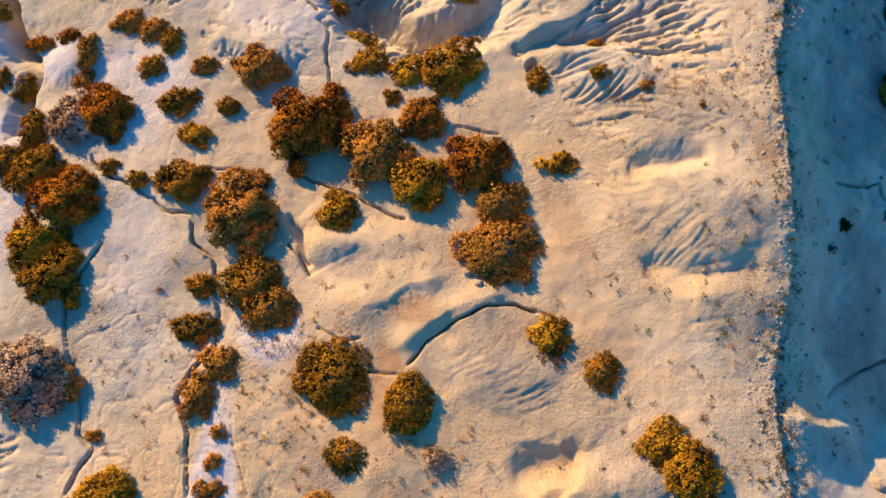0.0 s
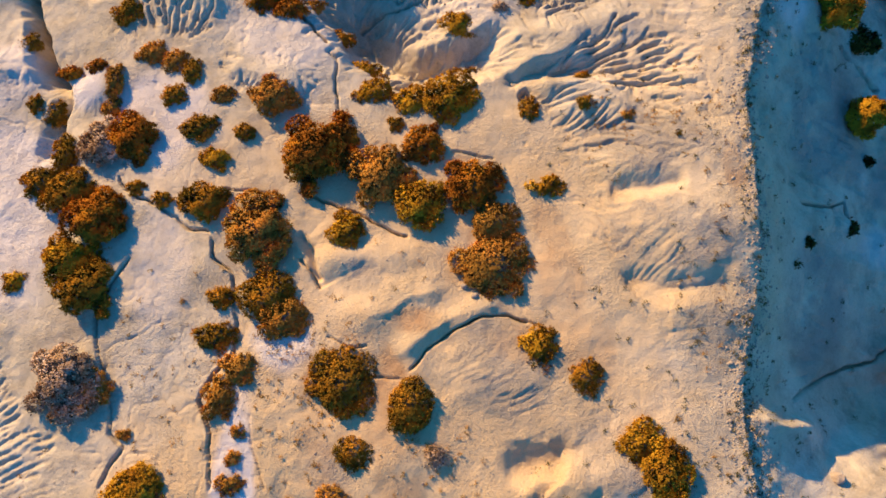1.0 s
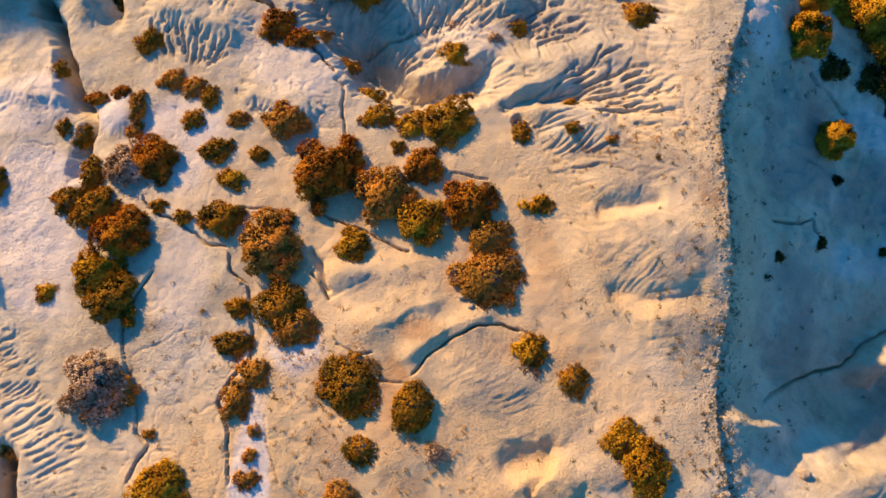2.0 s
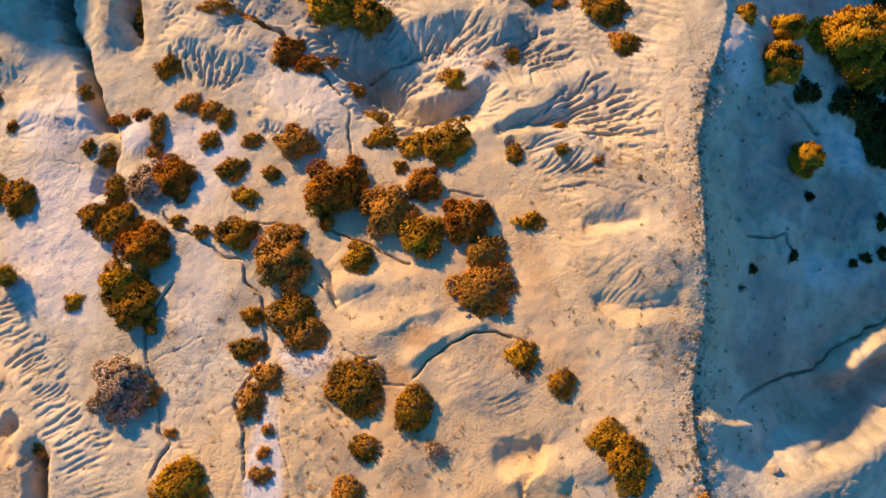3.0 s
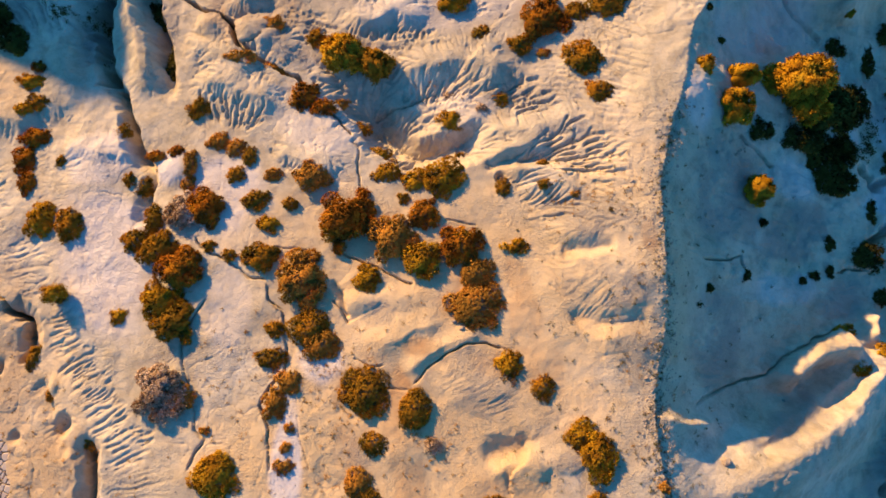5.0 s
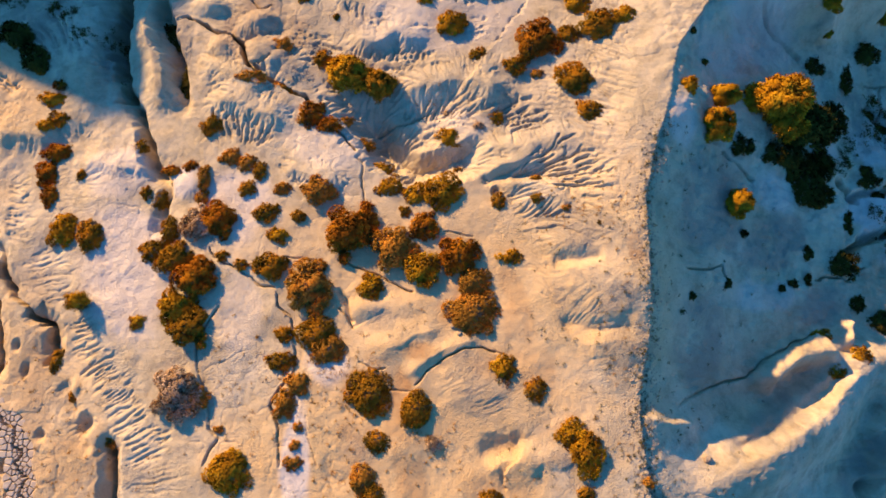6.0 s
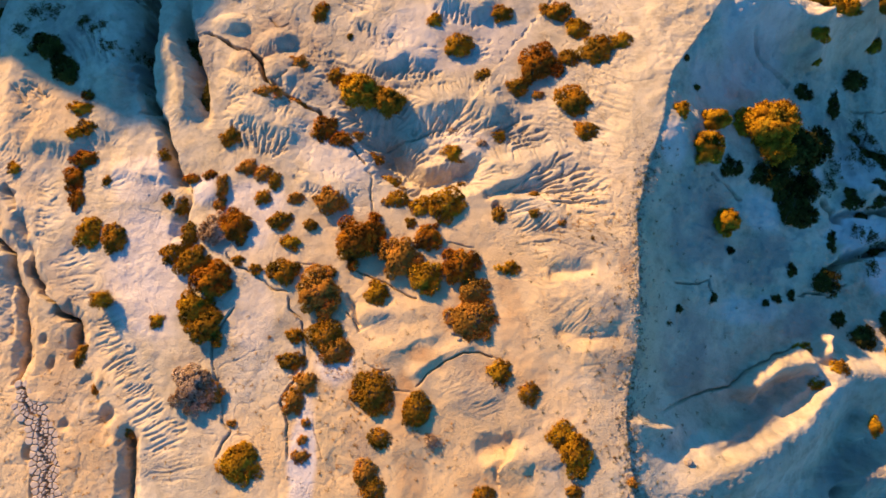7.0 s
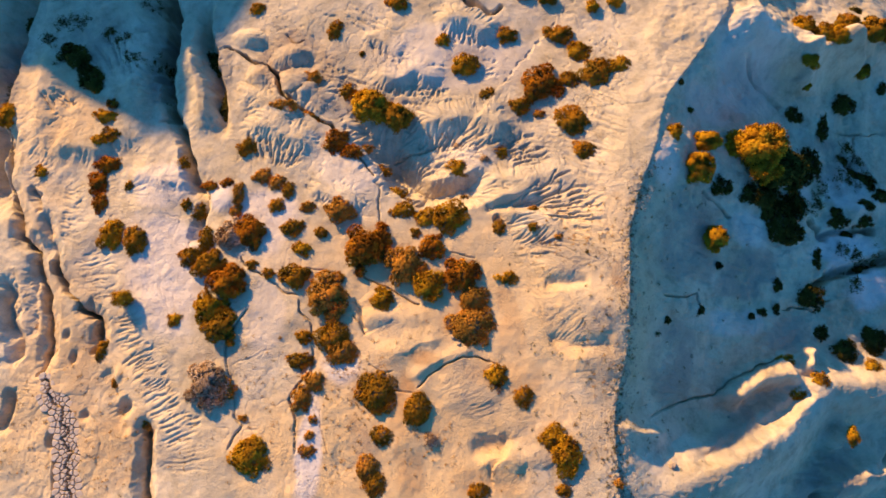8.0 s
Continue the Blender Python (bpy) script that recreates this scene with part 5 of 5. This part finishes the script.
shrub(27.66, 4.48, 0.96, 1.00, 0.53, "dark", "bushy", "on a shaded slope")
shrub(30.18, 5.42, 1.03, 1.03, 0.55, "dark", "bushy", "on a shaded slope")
shrub(22.74, 3.52, 0.74, 0.41, 0.30, "gold", "bushy", "on a lit spur")
shrub(23.34, 1.38, 0.58, 0.44, 0.27, "gold", "bushy", "on a lit spur")
shrub(24.80, 2.31, 0.59, 0.67, 0.34, "gold", "bushy", "on a lit spur")
shrub(29.34, 3.42, 0.61, 0.76, 0.37, "gold", "bushy", "on a lit spur")
shrub(27.20, -1.00, 0.46, 0.62, 0.80, "gold", "bushy", "on a shaded slope")
shrub(10.28, -3.96, 0.25, 0.28, 0.14, "tan", "bushy", "on the crest")
shrub(-10.72, 1.52, 0.07, 0.06, 0.03, "olive", "twiggy", "on open clay")
shrub(-11.48, 1.60, 0.08, 0.06, 0.03, "olive", "twiggy", "on open clay")
shrub(-10.93, -0.07, 0.07, 0.07, 0.03, "tan", "twiggy", "on open clay")
shrub(-9.56, 3.22, 0.09, 0.08, 0.04, "olive", "twiggy", "on open clay")
shrub(-10.83, 3.01, 0.07, 0.07, 0.03, "olive", "twiggy", "on open clay")
shrub(-9.98, 2.02, 0.07, 0.07, 0.03, "olive", "twiggy", "on open clay")
shrub(-4.68, 0.94, 0.09, 0.07, 0.03, "tan", "twiggy", "on open clay")
shrub(-4.16, 1.44, 0.07, 0.07, 0.03, "olive", "twiggy", "on open clay")
shrub(-3.79, 0.99, 0.09, 0.07, 0.04, "tan", "twiggy", "on open clay")
shrub(-4.79, 0.55, 0.08, 0.07, 0.03, "olive", "twiggy", "on open clay")
shrub(-5.43, 0.29, 0.07, 0.05, 0.03, "olive", "twiggy", "on open clay")
shrub(-5.74, -0.03, 0.06, 0.06, 0.03, "olive", "twiggy", "on open clay")
shrub(-4.18, -1.45, 0.05, 0.05, 0.02, "tan", "twiggy", "on open clay")
shrub(-4.32, -1.84, 0.09, 0.07, 0.03, "olive", "twiggy", "on open clay")
shrub(-1.59, -1.80, 0.07, 0.06, 0.03, "tan", "twiggy", "on open clay")
shrub(-5.14, 0.25, 0.06, 0.05, 0.03, "tan", "twiggy", "on open clay")
shrub(-4.03, -1.96, 0.08, 0.06, 0.03, "olive", "twiggy", "on open clay")
shrub(-4.94, -1.88, 0.08, 0.07, 0.03, "tan", "twiggy", "on open clay")
shrub(3.66, 4.84, 0.08, 0.07, 0.03, "olive", "twiggy", "on open clay")
shrub(4.01, 3.53, 0.10, 0.07, 0.04, "olive", "twiggy", "on open clay")
shrub(8.37, 8.91, 0.09, 0.08, 0.04, "olive", "twiggy", "on open clay")
shrub(8.18, 10.75, 0.07, 0.06, 0.03, "tan", "twiggy", "on open clay")
shrub(7.46, 8.98, 0.08, 0.07, 0.03, "olive", "twiggy", "on open clay")
shrub(7.88, -0.90, 0.09, 0.08, 0.04, "olive", "twiggy", "on open clay")
shrub(9.90, -1.14, 0.08, 0.06, 0.03, "dark", "twiggy", "on a shaded slope")
shrub(9.65, -1.88, 0.07, 0.05, 0.03, "olive", "twiggy", "on open clay")
shrub(0.54, -1.60, 0.09, 0.08, 0.04, "tan", "twiggy", "on open clay")
shrub(0.10, -1.94, 0.06, 0.04, 0.02, "olive", "twiggy", "on open clay")
shrub(9.38, -2.67, 0.09, 0.08, 0.04, "tan", "twiggy", "on open clay")
shrub(8.10, 4.61, 0.09, 0.07, 0.04, "olive", "twiggy", "on open clay")
shrub(9.57, 10.32, 0.07, 0.06, 0.03, "olive", "twiggy", "on open clay")
shrub(9.85, 8.73, 0.07, 0.06, 0.03, "olive", "twiggy", "on open clay")
shrub(14.10, 5.51, 0.06, 0.06, 0.03, "dark", "twiggy", "on a shaded slope")
shrub(12.85, 4.50, 0.09, 0.08, 0.04, "dark", "twiggy", "on a shaded slope")
shrub(11.40, 2.90, 0.07, 0.06, 0.03, "dark", "twiggy", "on a shaded slope")
shrub(13.49, -0.07, 0.07, 0.06, 0.03, "dark", "twiggy", "on a shaded slope")
shrub(10.89, 1.32, 0.07, 0.06, 0.03, "dark", "twiggy", "on a shaded slope")
shrub(10.36, 1.64, 0.07, 0.06, 0.03, "dark", "twiggy", "on a shaded slope")
# five dark shrubs, in part painting the shadow below the tall shrub
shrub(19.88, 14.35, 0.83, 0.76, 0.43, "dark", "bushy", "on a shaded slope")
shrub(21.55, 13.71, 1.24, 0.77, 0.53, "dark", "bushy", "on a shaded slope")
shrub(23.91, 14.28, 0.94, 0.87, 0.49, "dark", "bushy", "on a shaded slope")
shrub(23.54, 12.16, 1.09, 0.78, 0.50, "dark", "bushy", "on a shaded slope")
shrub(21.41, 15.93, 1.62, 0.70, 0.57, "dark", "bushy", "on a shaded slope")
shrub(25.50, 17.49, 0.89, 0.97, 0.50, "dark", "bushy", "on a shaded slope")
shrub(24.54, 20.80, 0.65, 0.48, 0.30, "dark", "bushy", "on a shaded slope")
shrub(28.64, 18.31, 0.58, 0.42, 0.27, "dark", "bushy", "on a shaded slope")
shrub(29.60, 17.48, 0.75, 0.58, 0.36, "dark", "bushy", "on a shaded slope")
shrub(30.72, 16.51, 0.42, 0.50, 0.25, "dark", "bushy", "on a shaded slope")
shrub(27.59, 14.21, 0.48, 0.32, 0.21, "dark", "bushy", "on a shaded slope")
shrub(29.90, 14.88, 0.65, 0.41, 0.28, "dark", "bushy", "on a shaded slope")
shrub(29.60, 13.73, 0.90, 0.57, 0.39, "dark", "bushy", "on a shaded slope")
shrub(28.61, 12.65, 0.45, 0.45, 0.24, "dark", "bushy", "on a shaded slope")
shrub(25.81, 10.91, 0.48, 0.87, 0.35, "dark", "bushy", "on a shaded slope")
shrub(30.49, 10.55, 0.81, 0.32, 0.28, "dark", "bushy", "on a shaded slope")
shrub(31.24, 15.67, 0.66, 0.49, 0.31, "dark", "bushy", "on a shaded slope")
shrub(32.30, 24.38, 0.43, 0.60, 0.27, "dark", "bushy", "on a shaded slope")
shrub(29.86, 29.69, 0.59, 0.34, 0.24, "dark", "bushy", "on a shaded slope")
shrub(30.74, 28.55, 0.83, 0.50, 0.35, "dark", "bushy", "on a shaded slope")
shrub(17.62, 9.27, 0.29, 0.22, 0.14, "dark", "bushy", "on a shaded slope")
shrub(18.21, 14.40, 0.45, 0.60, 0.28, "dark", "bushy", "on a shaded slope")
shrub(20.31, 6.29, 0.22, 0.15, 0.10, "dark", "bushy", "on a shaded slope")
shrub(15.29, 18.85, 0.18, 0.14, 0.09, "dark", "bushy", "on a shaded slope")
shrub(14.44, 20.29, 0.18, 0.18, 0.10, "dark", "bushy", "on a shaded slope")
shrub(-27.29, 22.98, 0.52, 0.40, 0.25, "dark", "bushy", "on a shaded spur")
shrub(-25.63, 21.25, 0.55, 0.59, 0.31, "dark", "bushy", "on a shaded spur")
shrub(-24.48, 19.85, 0.47, 0.55, 0.27, "olive", "bushy", "on a shaded spur")
shrub(-22.92, 18.50, 0.54, 0.35, 0.23, "rust", "bushy", "on a lit spur")
shrub(-31.08, 18.15, 0.49, 0.74, 0.33, "gold", "bushy", "on a gully bank")

# ---- small things on the ground ----
def clod_shape(rng):
    """A broken lump of dry clay with flattened sides."""
    bm = bmesh.new()
    bmesh.ops.create_icosphere(bm, subdivisions=1, radius=1.0)
    for v in bm.verts:
        v.co *= 0.75 + 0.45 * rng.random()
        v.co.z *= 0.65
    co = np.array([v.co[:] for v in bm.verts])
    faces = np.array([[v.index for v in f.verts] for f in bm.faces])
    bm.free()
    return co, faces


CLODS = [clod_shape(np.random.default_rng(900 + k)) for k in range(5)]


def clod_field(name, label, places, sizes, seed):
    """Loose clods too many to count, each one set into the ground."""
    rng = np.random.default_rng(seed)
    co, faces, total = [], [], 0
    for (x, y), s in zip(places, sizes):
        shape, tri = CLODS[rng.integers(5)]
        a = rng.uniform(0, 2 * math.pi)
        c, q = math.cos(a), math.sin(a)
        turned = np.c_[shape[:, 0] * c - shape[:, 1] * q, shape[:, 0] * q + shape[:, 1] * c, shape[:, 2]] * s
        co.append(turned + np.array([x, y, land.at(x, y) - 0.05 * s]))
        faces.append(tri + total)
        total += len(shape)
    me = mesh_of(name, np.vstack(co), np.vstack(faces), STONE)
    return tagged(new(name, me), label, "clods", kind="stuff")


def crest_places(rng, count, west, east):
    line = spline(CREST, 8)
    line = line[line[:, 1] < 15]
    out = []
    for _ in range(count):
        k = rng.integers(len(line) - 1)
        p = line[k] + rng.random() * (line[k + 1] - line[k])
        out.append((p[0] + rng.normal(0.0, 1.0) * (west if rng.random() < 0.5 else east), p[1] + rng.normal() * 0.2))
    return out


rng = np.random.default_rng(77)
clod_field("crest_clods", "loose clay clods strewn along the crest", crest_places(rng, 2600, 0.55, 0.3), np.minimum(rng.lognormal(-3.55, 0.45, 2600), 0.085), 1)
clod_field("slope_clods", "scattered clay clods on the shaded slope", crest_places(rng, 420, 0.3, 2.6), np.minimum(rng.lognormal(-3.5, 0.5, 420), 0.09), 2)
FLATS = [(-4.22, -1.78), (-7.05, -0.01), (-5.16, 1.70), (-0.21, -3.74), (2.68, -4.18), (-10.29, 1.14), (-10.74, -3.39), (-6.60, -5.01), (-1.93, 3.50), (7.19, 9.85), (9.09, 10.51), (-21.64, -0.39), (-22.61, -2.78), (-14.45, -3.59), (1.27, 16.15), (-24.06, -4.82), (-25.10, -0.90), (-18.79, -5.44), (-25.64, -3.61), (-24.30, 1.90)]
strewn = [(x + rng.normal() * 1.3, y + rng.normal() * 1.1) for x, y in FLATS for _ in range(60)]
clod_field("flat_clods", "small clay clods strewn over the flats", strewn, np.minimum(rng.lognormal(-3.7, 0.45, len(strewn)), 0.07), 3)


def tuft_field(name, label, places, seed, hue="olive", size=1.0):
    """Tiny dry tufts, too many to count."""
    rng = np.random.default_rng(seed)
    centre = np.array([(x, y, land.at(x, y) + 0.02) for x, y in places])
    centre = np.repeat(centre, 5, 0) + rng.normal(size=(len(centre) * 5, 3)) * size * np.array([0.05, 0.05, 0.015])
    out = unit(rng.normal(size=centre.shape) * 0.7 + np.array([0, 0, 1.0]))
    co, faces, _ = leaf_fan(rng, centre, out, 6, 0.05 * size, 0.6, 0.7)
    return tagged(new(name, mesh_of(name, co, faces, LEAVES[hue])), label, "tufts", kind="stuff")


strewn = [(x + rng.normal() * 1.2, y + rng.normal() * 1.0) for x, y in FLATS for _ in range(9)]
strewn += [(x + rng.normal() * a, y + rng.normal() * b) for x, y, a, b, m in ((-5.2, 0.3, 0.8, 1.0, 34), (-5.0, -2.4, 0.9, 1.6, 30), (-4.2, 1.3, 0.7, 0.4, 20), (-0.3, -2.2, 0.8, 0.7, 30), (9.4, 4.0, 0.5, 5.0, 40), (7.0, 9.6, 1.2, 0.7, 30), (-10.2, 1.5, 1.2, 2.2, 20), (-20.5, -2.5, 1.6, 2.5, 60)) for _ in range(m)]
tuft_field("dry_tufts", "tiny dry tufts dotted over the clay flats", strewn, 4)
# tufts in the leaf colour that has shade put into it
tuft_field("slope_tufts", "tiny shade-darkened tufts dotted over the shaded slope", crest_places(rng, 420, 0.3, 3.4), 5, "dark")


def strewn_over(rng, cx, cy, rx, ry, count):
    """Places in loose clumps over an oval of ground."""
    hubs = [(cx + rng.normal() * rx * 0.5, cy + rng.normal() * ry * 0.5) for _ in range(max(3, count // 14))]
    return [(h[0] + rng.normal() * 0.3, h[1] + rng.normal() * 0.3) for h in (hubs[rng.integers(len(hubs))] for _ in range(count))]


# scrub whose dark colour also deepens the shade of ravines and slope
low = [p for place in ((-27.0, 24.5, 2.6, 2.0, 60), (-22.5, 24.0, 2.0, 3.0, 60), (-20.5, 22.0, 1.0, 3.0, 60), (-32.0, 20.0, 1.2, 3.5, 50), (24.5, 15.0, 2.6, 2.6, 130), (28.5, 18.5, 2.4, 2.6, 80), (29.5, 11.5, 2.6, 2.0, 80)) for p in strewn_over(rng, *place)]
tuft_field("shade_scrub", "low scrub in shade-darkened clumps on shaded clay", low, 6, "dark", 2.0)


# ---- the cracked mud bed in the western gully ----


def clipped(poly, mid, way):
    """The part of a polygon on the near side of a line."""
    out = []
    for a, b in zip(poly, poly[1:] + poly[:1]):
        da, db = (a - mid) @ way, (b - mid) @ way
        if da <= 0:
            out.append(a)
        if (da < 0 < db) or (db < 0 < da):
            out.append(a + (b - a) * (da / (da - db)))
    return out


def mud_bed():
    rng = np.random.default_rng(31)
    seeds = []
    for k in range(9000):
        t = rng.random()
        j = int(t * (len(MUD) - 1))
        across = rng.uniform(-1, 1)
        p = MUD[j] + rng.random() * (MUD[j + 1] - MUD[j]) + np.array([across * 1.04 * mud_reach(t), 0.1 * rng.normal()])
        room = 0.17 + 0.17 * abs(across) + 0.05 * math.sin(7 * p[1])
        if all(np.hypot(*(p - q)) > room for q in seeds):
            seeds.append(p)
    seeds = np.array(seeds)
    root = new("mud_bed")
    root.empty_display_size = 0.3
    ox, oy = MUD[len(MUD) // 2]
    oz = land.at(ox, oy)
    root.location = (ox, oy, oz)
    def side(p):
        return beside(p[:1], p[1:], MUD)[0][0] + 0.12 * math.sin(5 * p[1]) > 0

    def gap(p, q):
        return 0.085 if side(p) != side(q) else rng.uniform(0.012, 0.036)

    for i, s in enumerate(seeds):
        poly = [s + rng.uniform(0.2, 0.32) * np.array([math.cos(a), math.sin(a)]) for a in np.linspace(0, 2 * math.pi, 9)[:-1]]
        for j in np.argsort(((seeds - s) ** 2).sum(1))[1:14]:
            w = seeds[j] - s
            poly = clipped(poly, s + w / 2 - gap(s, seeds[j]) * w / np.hypot(*w), w)
        if len(poly) < 3:
            continue
        z = MUD_TOP[np.argmin(((MUD - s) ** 2).sum(1))] - oz + 0.03 * rng.random()
        mid = np.mean(poly, 0)
        m = len(poly)
        co = [(*(p - (ox, oy)), z - 0.6) for p in poly] + [(*(p - (ox, oy)), z - 0.03 * rng.random()) for p in poly]
        co += [(*(mid + 0.8 * (p - mid) - (ox, oy)), z + 0.02) for p in poly]
        me = bpy.data.meshes.new("mud_plate")
        faces = [tuple(range(2 * m, 3 * m))]
        for ring in (0, m):
            faces += [(ring + k, ring + (k + 1) % m, ring + m + (k + 1) % m, ring + m + k) for k in range(m)]
        me.from_pydata(co, [], faces)
        me.materials.append(PLATE)
        part("mud_plate", me, root)
    return tagged(root, "pale cracked mud plates along a gully bed", "mud bed")


PLATE = plain_material("cracked_mud", (0.40, 0.31, 0.24), (0.66, 0.54, 0.41), 3)
mud_bed()


# ---- boulders ----
def boulder(x, y, r, label):
    """A weathered lump of hard clay, half sunk into the ground."""
    rng = np.random.default_rng(int(abs(x * 100)) + 7)
    bm = bmesh.new()
    bmesh.ops.create_icosphere(bm, subdivisions=3, radius=r)
    ox, oy = rng.uniform(0, 50, 2)
    for v in bm.verts:
        k = 1 + 0.28 * noise.noise(v.co / r * 1.3 + Vector((ox, oy, 0))) + 0.12 * noise.noise(v.co / r * 3.5 + Vector((oy, ox, 3)))
        v.co = Vector((v.co.x * k, v.co.y * k * 0.85, v.co.z * k * 0.8))
    me = bpy.data.meshes.new("boulder")
    bm.to_mesh(me)
    bm.free()
    me.materials.append(STONE)
    ob = new("boulder", me)
    ob.location = (x, y, land.at(x, y) + 0.25 * r)
    return tagged(ob, label, "boulder")


for x, y in ((13.76, -2.96),):
    boulder(x, y, 0.25, "rounded clay boulder beside the shaded gully head")
for x, y in ((18.58, -0.18), ):
    boulder(x, y, 0.09, "small pale stone on the shaded slope")
for x, y in ((0.81, 3.69), (1.16, 3.30)):
    boulder(x, y, 0.13, "small dark stone on a clay ridge")
for x, y in ((3.26, 11.10),):
    boulder(x, y, 0.22, "dark stone at the head of a hollow")
